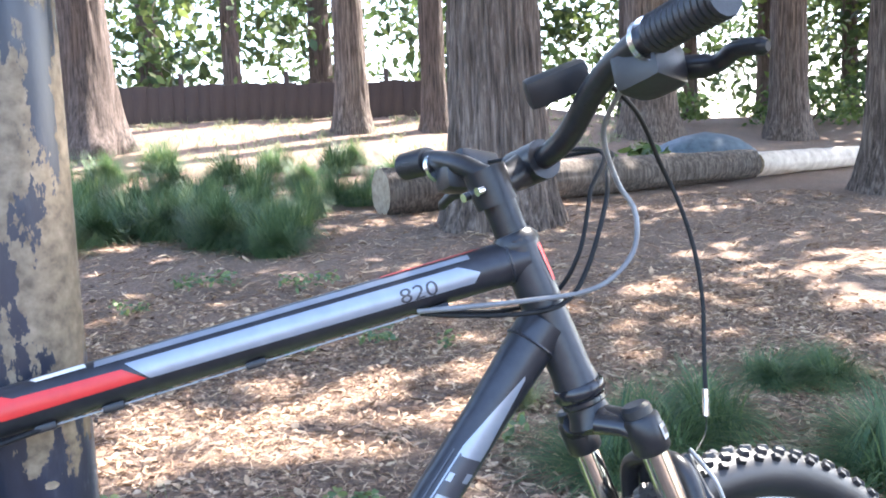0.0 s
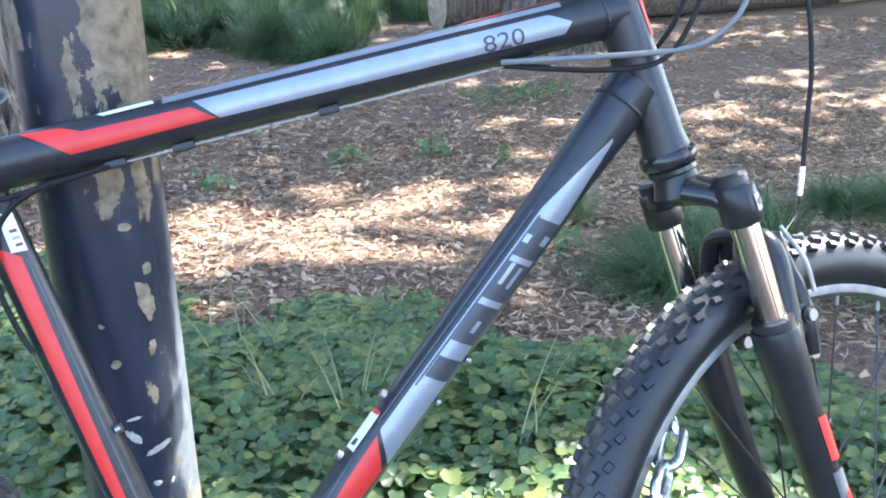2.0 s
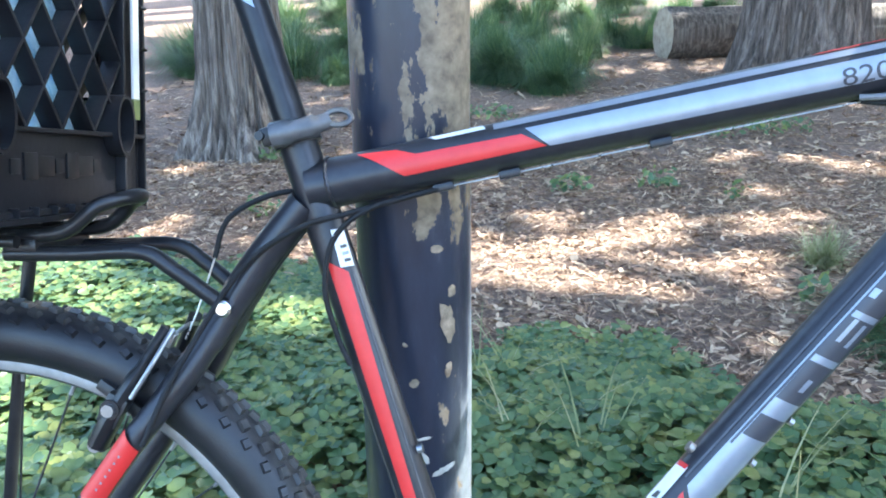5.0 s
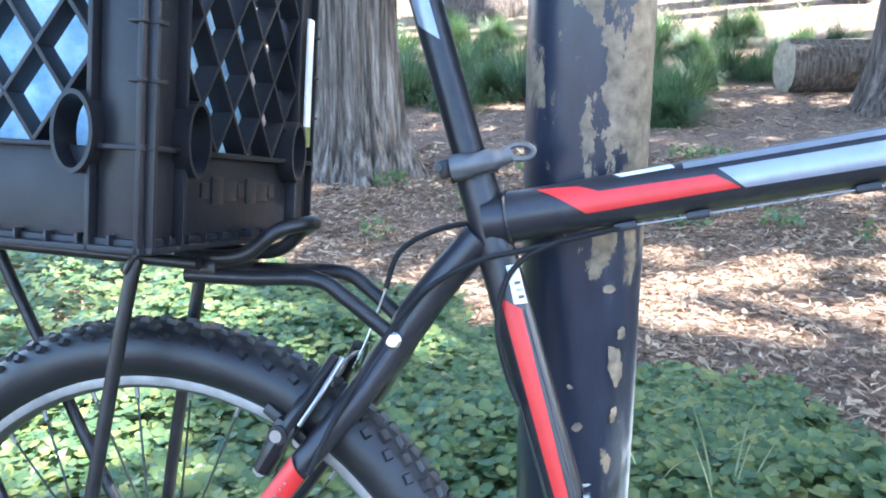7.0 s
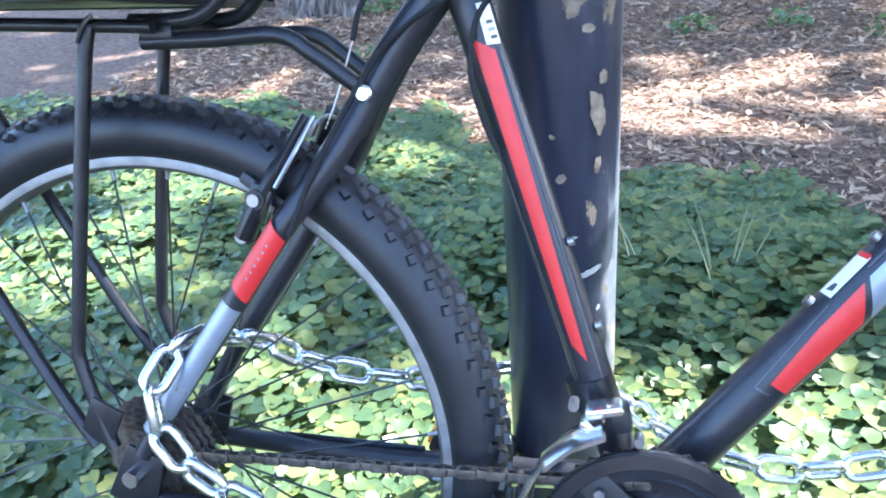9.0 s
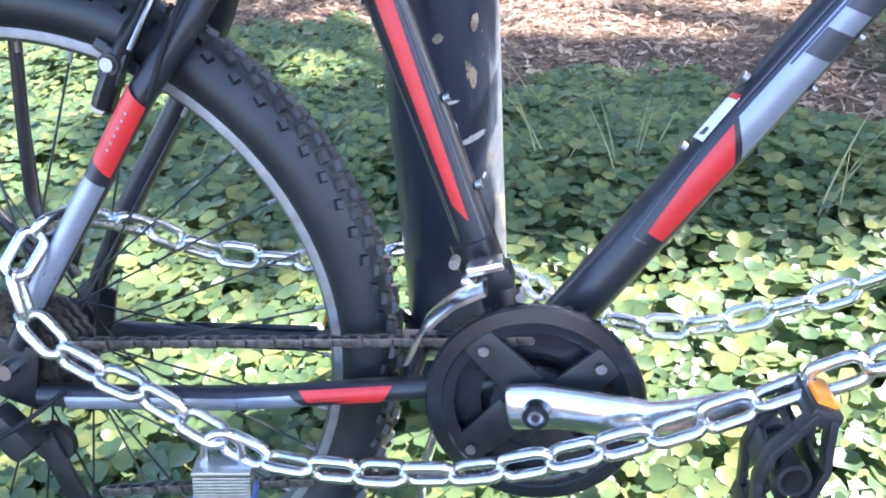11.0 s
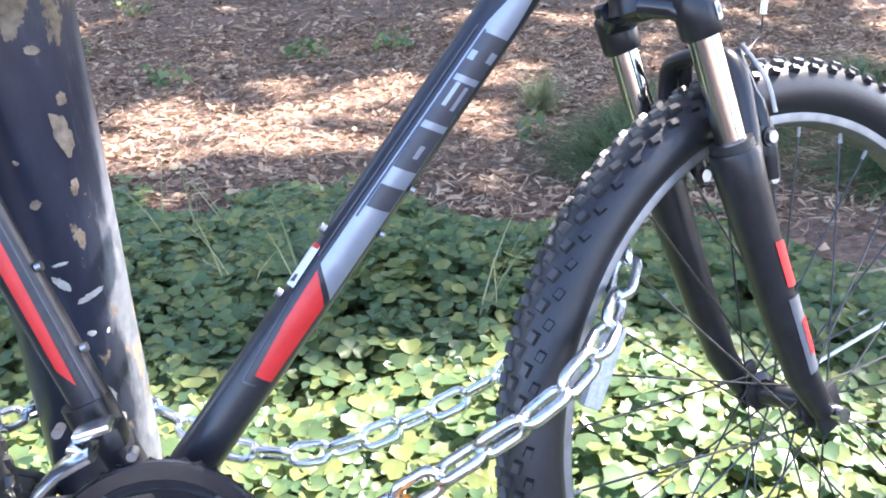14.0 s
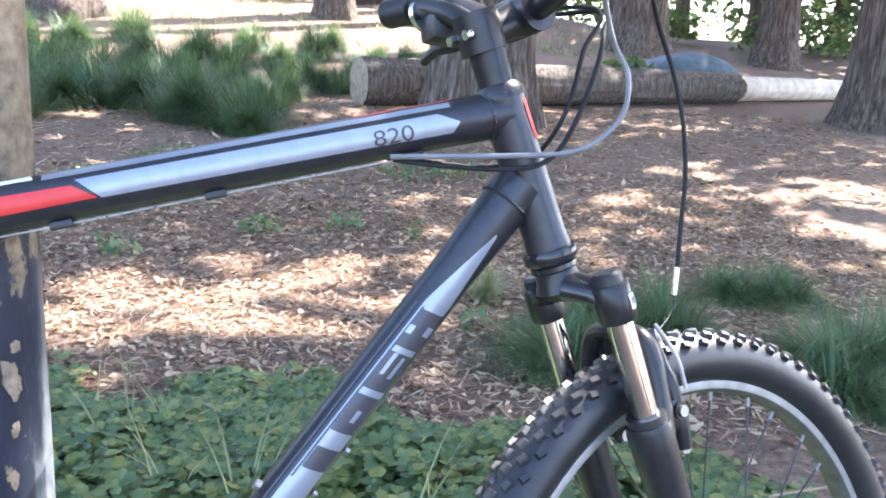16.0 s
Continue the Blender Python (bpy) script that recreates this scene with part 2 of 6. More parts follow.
def ground_material():
    m, nt, b = base("forest_floor", 0.95)
    big = noise_tex(nt, 1.1, 5)
    col = ramp(nt, noise_tex(nt, 38, 8, None, 0.75), [(0.28, (0.06, 0.042, 0.031)), (0.45, (0.17, 0.118, 0.087)), (0.58, (0.28, 0.2, 0.15)), (0.75, (0.46, 0.35, 0.265))])
    tint = ramp(nt, big, [(0.35, (0.78, 0.74, 0.72)), (0.65, (1.0, 0.92, 0.86))])
    mx = nt.nodes.new("ShaderNodeMix")
    mx.data_type, mx.blend_type = "RGBA", "MULTIPLY"
    mx.inputs["Factor"].default_value = 1.0
    nt.links.new(col, mx.inputs["A"])
    nt.links.new(tint, mx.inputs["B"])
    nt.links.new(mx.outputs["Result"], b.inputs["Base Color"])
    bp = nt.nodes.new("ShaderNodeBump")
    bp.inputs["Strength"].default_value, bp.inputs["Distance"].default_value = 0.8, 0.02
    nt.links.new(noise_tex(nt, 60, 8, None, 0.75), bp.inputs["Height"])
    nt.links.new(bp.outputs[0], b.inputs["Normal"])
    return m


POLEM = pole_material()
BARK_GREY = bark_material("grey_shaggy_bark", (0.035, 0.026, 0.022), (0.17, 0.135, 0.11), (0.4, 0.34, 0.285))
BARK_BROWN = bark_material("brown_furrowed_bark", (0.03, 0.022, 0.018), (0.125, 0.092, 0.074), (0.27, 0.215, 0.18))
BARK_DARK = bark_material("dark_bark", (0.03, 0.022, 0.02), (0.09, 0.065, 0.055), (0.17, 0.13, 0.11))
LOGM = bark_material("weathered_log", (0.04, 0.03, 0.024), (0.115, 0.09, 0.072), (0.24, 0.195, 0.16))
LOGEND = surface("sawn_log_end", (0.2, 0.14, 0.09), (0.42, 0.34, 0.24), 12, 0.9, 0, 0.5, 60)
GROUND = ground_material()
LITTER = leafy("leaf_litter", (0.1, 0.053, 0.034), (0.38, 0.235, 0.152), (0.68, 0.5, 0.34), 0.85, 0.12)
IVY = leafy("groundcover_leaf", (0.085, 0.155, 0.078), (0.168, 0.24, 0.1), (0.29, 0.31, 0.105), 0.34, 0.42)
GRASSM = leafy("sedge_blade", (0.045, 0.095, 0.045), (0.1, 0.17, 0.075), (0.2, 0.26, 0.1), 0.5, 0.35)
DRYGRASS = leafy("pale_grass_blade", (0.2, 0.24, 0.1), (0.32, 0.33, 0.16), (0.45, 0.42, 0.25), 0.5, 0.35)
CROWNM = leafy("conifer_spray", (0.035, 0.06, 0.025), (0.06, 0.1, 0.035), (0.11, 0.15, 0.05), 0.5, 0.35, 0.1)
BRIGHTLEAF = leafy("sunlit_shrub_leaf", (0.06, 0.1, 0.03), (0.12, 0.18, 0.05), (0.22, 0.26, 0.08), 0.5, 0.45, 0.1)
FENCEM = surface("dark_fence_timber", (0.035, 0.025, 0.024), (0.085, 0.062, 0.055), 4, 0.85, 0, 0.4, 20, (1, 1, 0.15))


# ---------------------------------------------------------------- mesh helpers
class Shape:
    """Vertices and faces that grow piece by piece."""

    def __init__(self):
        self.v, self.f = [], []

    def add(self, v, f, m=None):
        k = len(self.v)
        self.v += [tuple(m @ Vector(p)) if m else tuple(p) for p in v]
        self.f += [tuple(i + k for i in q) for q in f]
        return self

    def join(self, other, m=None):
        return self.add(other.v, other.f, m)

    def mesh(self, name, sharp=38):
        me = bpy.data.meshes.new(name)
        me.from_pydata(self.v, [], self.f)
        me.update()
        me.polygons.foreach_set("use_smooth", [True] * len(me.polygons))
        if sharp < 180:
            me.set_sharp_from_angle(angle=radians(sharp))
        return me


def part(name, shape, material, parent, label="", sharp=38, m=None):
    """One mesh object under a thing or a part."""
    me = shape if isinstance(shape, bpy.types.Mesh) else shape.mesh(name, sharp)
    if not me.materials:
        me.materials.append(material)
    ob = new(name, me)
    ob.parent = parent
    if m is not None:
        ob.matrix_basis = m
    if label:
        ob["label"] = label
    return ob


def thing(name, label, category, group="", m=None, kind=""):
    """An empty at the base of a thing, which carries its parts."""
    ob = tagged(new(name), label, category, group, kind)
    ob.empty_display_size = 0.1
    if m is not None:
        ob.matrix_basis = m
    return ob


def sweep(points, r, n=10, closed=False, caps=True, squash=1.0):
    """A tube along a line; r is one radius or one for each point."""
    P = [Vector(p) for p in points]
    k = len(P)
    R = r if isinstance(r, (list, tuple)) else [r] * k
    T = []
    for i in range(k):
        a, b = (P[i - 1], P[(i + 1) % k]) if closed else (P[max(i - 1, 0)], P[min(i + 1, k - 1)])
        T.append((b - a).normalized())
    up = Vector((0, 0, 1)) if abs(T[0].z) < 0.9 else Vector((0, 1, 0))
    u = (up - T[0] * up.dot(T[0])).normalized()
    s, rings = Shape(), []
    for i in range(k):
        u = (u - T[i] * u.dot(T[i])).normalized()
        w = T[i].cross(u)
        rings.append([P[i] + (u * math.cos(2 * math.pi * j / n) * squash + w * math.sin(2 * math.pi * j / n)) * R[i] for j in range(n)])
    v = [p for ring in rings for p in ring]
    f = []
    for i in range(k if closed else k - 1):
        a, b = i * n, ((i + 1) % k) * n
        f += [(a + j, a + (j + 1) % n, b + (j + 1) % n, b + j) for j in range(n)]
    if caps and not closed:
        f += [tuple(reversed(range(n))), tuple(range((k - 1) * n, k * n))]
    return s.add(v, f)


def curve(points, steps=8, closed=False):
    """A smooth line through the points."""
    P = [Vector(p) for p in points]
    k, out = len(P), []
    for i in range(k if closed else k - 1):
        if closed:
            a, b, c, d = P[i - 1], P[i], P[(i + 1) % k], P[(i + 2) % k]
        else:
            a, b, c, d = P[max(i - 1, 0)], P[i], P[i + 1], P[min(i + 2, k - 1)]
        for j in range(steps):
            t = j / steps
            out.append(0.5 * (2 * b + (c - a) * t + (2 * a - 5 * b + 4 * c - d) * t * t + (3 * b - a - 3 * c + d) * t ** 3))
    return out if closed else out + [P[-1]]


def lathe(profile, n=48, closed_profile=True):
    """Turns a profile of (radius, y) about the y axis."""
    s, k = Shape(), len(profile)
    v = [(r * math.cos(2 * math.pi * i / n), y, r * math.sin(2 * math.pi * i / n)) for i in range(n) for r, y in profile]
    f = []
    for i in range(n):
        a, b = i * k, ((i + 1) % n) * k
        for j in range(k if closed_profile else k - 1):
            f.append((a + j, a + (j + 1) % k, b + (j + 1) % k, b + j))
    return s.add(v, f)


def rod(p, q, r, n=10, r2=None):
    return sweep([p, q], [r, r if r2 is None else r2], n)


def block(sx, sy, sz, m=None, bevel=0.0, top=1.0):
    """A box about the origin with chamfered edges; top narrows its upper end."""
    bm = bmesh.new()
    bmesh.ops.create_cube(bm, size=1)
    for v in bm.verts:
        k = top if v.co.z > 0 else 1
        v.co = (v.co.x * sx * k, v.co.y * sy * k, v.co.z * sz)
    if bevel:
        bmesh.ops.bevel(bm, geom=bm.edges[:], offset=bevel, segments=2, affect="EDGES", profile=0.6)
    bm.verts.index_update()
    s = Shape().add([v.co.copy() for v in bm.verts], [[v.index for v in f.verts] for f in bm.faces], m)
    bm.free()
    return s


def between(p, q, side=(0, 1, 0)):
    """The pose of something whose z runs from p to q, set at the middle."""
    p, q = Vector(p), Vector(q)
    z = (q - p).normalized()
    x = Vector(side).cross(z).normalized()
    y = z.cross(x)
    return Matrix.Translation((p + q) / 2) @ Matrix((x, y, z)).transposed().to_4x4()


def tube_patch(p, q, r, corners, nu=14, na=8, proud=0.0005):
    """A thin decal on a tube: corners are (share of the length, degrees round from the side that faces -y)."""
    p, q = Vector(p), Vector(q)
    d = (q - p).normalized()
    f0 = Vector((0, -1, 0))
    f0 = (f0 - d * f0.dot(d)).normalized()
    w = f0.cross(d)
    (u0, a0), (u1, a1), (u2, a2), (u3, a3) = corners      # low start, high start, high end, low end
    s, v, fc = Shape(), [], []
    for i in range(nu + 1):
        for j in range(na + 1):
            s1, t1 = i / nu, j / na
            u = (u0 * (1 - s1) + u3 * s1) * (1 - t1) + (u1 * (1 - s1) + u2 * s1) * t1
            a = radians((a0 * (1 - s1) + a3 * s1) * (1 - t1) + (a1 * (1 - s1) + a2 * s1) * t1)
            rr = r(u) if callable(r) else r
            v.append(p.lerp(q, u) + (f0 * math.cos(a) + w * math.sin(a)) * (rr + proud))
    for i in range(nu):
        for j in range(na):
            k = i * (na + 1) + j
            fc.append((k, k + na + 1, k + na + 2, k + 1))
    return s.add(v, fc)


def fast_mesh(name, verts, faces_per, per, material, sharp=180):
    """Many alike pieces in one mesh, from arrays. verts: (n, per, 3); faces_per: faces of one piece."""
    n = len(verts)
    me = bpy.data.meshes.new(name)
    f = np.array(faces_per, int)
    k = f.shape[1]
    allf = (f[None] + (np.arange(n) * per)[:, None, None]).reshape(-1)
    me.vertices.add(n * per)
    me.vertices.foreach_set("co", np.asarray(verts, np.float32).reshape(-1))
    me.loops.add(len(allf))
    me.loops.foreach_set("vertex_index", allf.astype(np.int32))
    nf = len(allf) // k
    me.polygons.add(nf)
    me.polygons.foreach_set("loop_start", (np.arange(nf) * k).astype(np.int32))
    me.polygons.foreach_set("use_smooth", np.ones(nf, bool))
    me.update(calc_edges=True)
    me.materials.append(material)
    return me


# ---------------------------------------------------------------- ground
def soft_rise(v):
    return math.log1p(math.exp(max(min(v * 2.2, 40), -40))) / 2.2


def height(x, y):
    """The forest floor: level round the bicycle, then a slope."""
    h = 0.07 * (soft_rise(y - 3.0) + soft_rise(y - 10.0) + soft_rise(y - 15.0))
    h *= 1 - 0.05 * min(max(x - 6, 0), 6)
    if y > 1.5:
        h += min((y - 1.5) * 0.02, 0.04) * noise.noise(Vector((x * 0.9, y * 0.9, 0)))
    return h


def ground_mesh():
    xs = np.concatenate([np.linspace(-400, -30, 12), np.linspace(-24, -5, 16), np.linspace(-4.5, 5.5, 90), np.linspace(6, 30, 22), np.linspace(40, 400, 12)])
    ys = np.concatenate([np.linspace(-400, -30, 10), np.linspace(-20, -2, 10), np.linspace(-1.6, 7, 80), np.linspace(7.3, 24, 40), np.linspace(28, 400, 14)])
    s = Shape()
    v = []
    for y in ys:
        for x in xs:
            z = height(x, min(y, 26)) if abs(x) < 400 else height(x, min(y, 26))
            if -3 < x < 6 and -1 < y < 7:
                z += 0.012 * noise.noise(Vector((x * 7, y * 7, 3)))
            v.append((x, y, z))
    w = len(xs)
    f = [(j * w + i, j * w + i + 1, (j + 1) * w + i + 1, (j + 1) * w + i) for j in range(len(ys) - 1) for i in range(w - 1)]
    return s.add(v, f)


ground = new("ground", ground_mesh().mesh("ground", 180))
ground.data.materials.append(GROUND)
tagged(ground, "brown forest floor of needles and wood chips", "ground", kind="structure")

# ---------------------------------------------------------------- the bicycle
bike = thing("bicycle", "graphite mountain bicycle with red and silver decals leaning on a pole", "bicycle", m=LEAN)
BB = Vector((0.0, 0, 0.300))
ST0, ST1 = Vector((-0.004, 0, 0.299)), Vector((-0.1815, 0, 0.803))
TT0, TT1 = Vector((-0.168, 0, 0.7615)), Vector((0.37, 0, 0.8865))
DT0, DT1 = Vector((-0.0086, 0, 0.3047)), Vector((0.3844, 0, 0.8227))
HT0, HT1 = Vector((0.415, 0, 0.761)), Vector((0.362, 0, 0.904))
REAR = Vector((-0.45, 0, 0.319))

part("top_tube", sweep([TT0, TT0.lerp(TT1, 0.08), TT0.lerp(TT1, 0.9), TT1], [0.0215, 0.0205, 0.0205, 0.0215], 24), PAINT, bike)
part("seat_tube", sweep([ST0, ST1], 0.0165, 24), PAINT, bike)
part("down_tube", sweep([DT0, DT0.lerp(DT1, 0.15), DT0.lerp(DT1, 0.85), DT1], [0.0215, 0.0207, 0.0207, 0.0245], 24), PAINT, bike)
part("head_tube", sweep([HT0, HT0.lerp(HT1, 0.12), HT0.lerp(HT1, 0.88), HT1], [0.0225, 0.0205, 0.0205, 0.0225], 24), PAINT, bike)
part("bottom_bracket", sweep([BB + Vector((0, -0.036, 0)), BB + Vector((0, 0.036, 0))], 0.022, 24), PAINT, bike)


def weld(c, d, r, name):
    """A ripple of weld round the end of a tube."""
    c, d = Vector(c), Vector(d).normalized()
    u = d.orthogonal().normalized()
    w = d.cross(u)
    pts = [c + (u * math.cos(a) + w * math.sin(a)) * r + d * 0.0006 * math.sin(a * 26) for a in np.linspace(0, 2 * math.pi, 80, endpoint=False)]
    return part(name, sweep(pts, 0.0016, 6, closed=True), PAINT, bike)


weld(TT0.lerp(TT1, 0.034), TT1 - TT0, 0.0212, "weld")
weld(TT1.lerp(TT0, 0.034), TT1 - TT0, 0.0212, "weld")
weld(DT1.lerp(DT0, 0.035), DT1 - DT0, 0.0239, "weld")
for sgn in (-1, 1):
    # the two stays run as one thick wishbone above the wheel and part below it
    ss = [(-0.172, sgn * 0.004, 0.748), (-0.2125, sgn * 0.006, 0.695), (-0.241, sgn * 0.014, 0.647), (-0.267, sgn * 0.032, 0.602), (-0.308, sgn * 0.049, 0.544), (-0.352, sgn * 0.052, 0.479), (-0.403, sgn * 0.057, 0.405), (-0.444, sgn * 0.064, 0.337)]
    stay = part("seat_stay", sweep(curve(ss, 6), [0.0148] * 10 + [0.0138] * 5 + [0.0125] * 5 + [0.0113] * 17 + [0.0095] * 6, 16), PAINT, bike)
    cs = [(-0.03, sgn * 0.034, 0.306), (-0.12, sgn * 0.046, 0.301), (-0.25, sgn * 0.055, 0.291), (-0.43, sgn * 0.065, 0.289)]
    cst = part("chain_stay", sweep(curve(cs, 6), 0.0105, 16), PAINT, bike)
    part("dropout", block(0.05, 0.006, 0.06, pose(-0.45, sgn * 0.066, 0.312, 0, 20, 0), 0.002, 0.75), BLACKMETAL, bike)
    # decals on the stays
    a, b = Vector((-0.261, sgn * 0.049, 0.612)), Vector(ss[5])
    d0, d1 = a.lerp(b, 0.42), a.lerp(b, 0.9)
    if sgn < 0:
        part("red_panel", tube_patch(d0, d1, 0.0112, [(0, -60), (0.12, 60), (1, 60), (0.88, -60)]), RED, stay, "red decal panel")
        for k in range(6):
            part("bar", tube_patch(d0, d1, 0.0113, [(0.24 + k * 0.09, -3), (0.245 + k * 0.09, 6), (0.27 + k * 0.09, 6), (0.265 + k * 0.09, -3)], 3, 3, 0.0009), SILVER, stay)
        e0, e1 = Vector(ss[5]) + Vector((0.004, 0, 0.0055)), Vector(ss[6])
        part("silver_panel", tube_patch(e0, e1 + (e1 - e0) * 0.55, 0.0108, [(0, -60), (0, 60), (1, 70), (1, -50)]), SILVER, stay, "silver decal panel")
        c0, c1 = Vector(cs[2]), Vector(cs[1])
        part("red_panel", tube_patch(c0, c1, 0.0105, [(0.5, -50), (0.42, 42), (1.04, 42), (0.95, -50)]), RED, cst, "red decal panel")
        part("silver_panel", tube_patch(Vector(cs[3]), c0, 0.0105, [(0.15, -50), (0.15, 22), (1.0, 22), (1.0, -50)], 14, 8, 0.0016), SILVER, cst, "silver decal panel")
        part("silver_panel", tube_patch(c0, c1, 0.0105, [(0.0, -50), (0.0, 22), (0.36, 22), (0.46, -50)], 8, 8, 0.0012), SILVER, cst, "silver decal panel")
    else:
        part("silver_panel", tube_patch(Vector(cs[3]), Vector(cs[1]), 0.0105, [(0.2, 100), (0.2, 190), (0.7, 190), (0.7, 100)]), SILVER, cst, "silver decal panel")
part("stay_bridge", rod((-0.275, -0.035, 0.593), (-0.275, 0.035, 0.593), 0.007), PAINT, bike)
part("stay_bridge", rod((-0.105, -0.04, 0.299), (-0.105, 0.04, 0.299), 0.008), PAINT, bike)

# decals of the main tubes
part("red_panel", tube_patch(TT0, TT1, 0.0205, [(0.172, -20), (0.172, 24), (0.328, 18), (0.36, -18)]), RED, bike, "red decal panel")
part("red_tip", tube_patch(TT0, TT1, 0.0205, [(0.084, 58), (0.085, 59), (0.143, 46), (0.15, -20)]), RED, bike, "pointed end of the red panel")
part("red_tip", tube_patch(TT0, TT1, 0.0205, [(0.15, -20), (0.143, 46), (0.172, 24), (0.172, -20)], 4), RED, bike, "pointed end of the red panel")
part("silver_panel", tube_patch(TT0, TT1, 0.0205, [(0.365, -20), (0.334, 30), (0.875, 26), (0.895, -26)], 24), SILVER, bike, "silver decal panel")
part("silver_tip", tube_patch(TT0, TT1, 0.0205, [(0.895, -26), (0.875, 26), (0.909, -2), (0.907, -6)], 4), SILVER, bike, "pointed end of the silver panel")
part("white_stripe", tube_patch(TT0, TT1, 0.0205, [(0.205, 52), (0.193, 68), (0.274, 72), (0.279, 52)]), WHITELABEL, bike, "white decal stripe")
part("silver_line", tube_patch(TT0, TT1, 0.0205, [(0.29, 44), (0.29, 66), (0.90, 60), (0.90, 40)], 20, 3), SILVER, bike, "thin silver band along the top")
part("red_line", tube_patch(TT0, TT1, 0.0205, [(0.74, 72), (0.76, 84), (0.93, 84), (0.91, 72)], 8, 3), RED, bike, "red decal stripe")


def printed(text, p, q, r, u0, u1, a0, a1, proud=0.001):
    """Printed characters bent round a tube, between two shares of its length and two angles."""
    fc = bpy.data.curves.new("digits", "FONT")
    fc.body = text
    ob = bpy.data.objects.new("digits", fc)
    me = bpy.data.meshes.new_from_object(ob)
    P = [tuple(v.co) for v in me.vertices]
    F = [tuple(f.vertices) for f in me.polygons]
    bpy.data.objects.remove(ob)
    bpy.data.meshes.remove(me)
    bpy.data.curves.remove(fc)
    xs, ys = [c[0] for c in P], [c[1] for c in P]
    p, q = Vector(p), Vector(q)
    d = (q - p).normalized()
    f0 = Vector((0, -1, 0))
    w = f0.cross(d)
    v = []
    for x, y, z in P:
        u = u0 + (u1 - u0) * (x - min(xs)) / (max(xs) - min(xs))
        a = radians(a0 + (a1 - a0) * (y - min(ys)) / (max(ys) - min(ys)))
        v.append(p.lerp(q, u) + (f0 * math.cos(a) + w * math.sin(a)) * (r + proud))
    return Shape().add(v, F)


part("model_number", printed("820", TT0, TT1, 0.0205, 0.768, 0.832, -24, 12), DARKDECAL, bike, "dark printed number")


def DTR(u):
    """The down tube's radius, which swells towards the head."""
    return 0.0208 + max(u - 0.85, 0) * 0.0253


part("silver_panel", tube_patch(DT0, DT1, DTR, [(0.388, -44), (0.424, 28), (0.79, 24), (0.806, -42)], 24), SILVER, bike, "silver decal panel")
part("silver_tip", tube_patch(DT0, DT1, DTR, [(0.806, -42), (0.79, 24), (0.918, -14), (0.914, -20)], 10), SILVER, bike, "pointed end of the silver panel")
part("dark_line", tube_patch(DT0, DT1, DTR, [(0.5, 19), (0.5, 24), (0.78, 20), (0.78, 15)], 20, 2, 0.001), DARKDECAL, bike, "thin dark line")
part("silver_line", tube_patch(DT0, DT1, DTR, [(0.43, 40), (0.43, 45), (0.78, 40), (0.78, 36)], 20, 2, 0.001), GREYLINE, bike, "thin grey line")
part("red_panel", tube_patch(DT0, DT1, DTR, [(0.256, -36), (0.255, 8), (0.34, 22), (0.36, -38)]), RED, bike, "red decal panel")
part("red_panel", tube_patch(DT0, DT1, DTR, [(0.36, -38), (0.34, 22), (0.415, 26), (0.378, -38)], 8), RED, bike, "red decal panel")
part("grey_line", tube_patch(DT0, DT1, DTR, [(0.242, -8), (0.238, 24), (0.241, 24), (0.245, -8)], 2, 8), GREYLINE, bike, "thin grey line")
part("grey_line", tube_patch(DT0, DT1, DTR, [(0.24, 24), (0.24, 27), (0.37, 44), (0.37, 41)], 14, 2), GREYLINE, bike, "thin grey line")
# the large mark on the down tube, as four slanted plain shapes with pale slots
for u, wd, slots in ((0.518, 0.034, ()), (0.578, 0.06, ((0.30, 0.62, -8, -19),)), (0.648, 0.06, ((0.38, 0.95, 6, -3), (0.38, 0.95, -16, -25))), (0.717, 0.06, ((0.30, 0.52, 17, 4), (0.45, 0.7, -22, -40)))):
    part("mark", tube_patch(DT0, DT1, DTR, [(u + 0.008, -40), (u, 17), (u + wd, 17), (u + 0.008 + wd, -40)], 6, 8, 0.001), DARKDECAL, bike)
    for s0, s1, hi, lo in slots:
        part("slot", tube_patch(DT0, DT1, DTR, [(u + wd * s0 + 0.005, lo), (u + wd * s0 + 0.003, hi), (u + wd * s1 + 0.003, hi), (u + wd * s1 + 0.005, lo)], 3, 4, 0.0015), SILVER, bike)
part("sticker", tube_patch(DT0, DT1, DTR, [(0.377, 50), (0.373, 86), (0.436, 88), (0.44, 52)], 8, 6, 0.0008), WHITELABEL, bike, "white sticker with smudged grey print")
part("smudge", tube_patch(DT0, DT1, DTR, [(0.384, 58), (0.38, 74), (0.392, 70), (0.394, 60)], 3, 3, 0.0013), INK, bike, "dark smudged print")
part("sticker_end", tube_patch(DT0, DT1, DTR, [(0.436, 54), (0.432, 84), (0.439, 84), (0.443, 54)], 2, 6, 0.0012), RED, bike, "red end of the sticker")
DN = Vector((-0.797, 0, 0.604))
for u in (0.357, 0.46):
    p = DT0.lerp(DT1, u) + (DN + Vector((0, -0.15, 0))).normalized() * 0.0205
    part("bottle_bolt", rod(p, p + DN * 0.005, 0.0046, 12), DULLSTEEL, bike, "small bright bottle-cage bolt")
for u in (0.495, 0.565):
    p = DT0.lerp(DT1, u) + (Vector((0, -0.5, 0)) - DN).normalized() * 0.0206
    part("cable_guide", rod(p, p - DN * 0.004, 0.0032, 8), DULLSTEEL, bike, "small bright rivet")
part("red_panel", tube_patch(ST0, ST1, 0.0165, [(0.284, -8), (0.318, 22), (0.80, 14), (0.775, -36)], 24), RED, bike, "long red decal stripe")
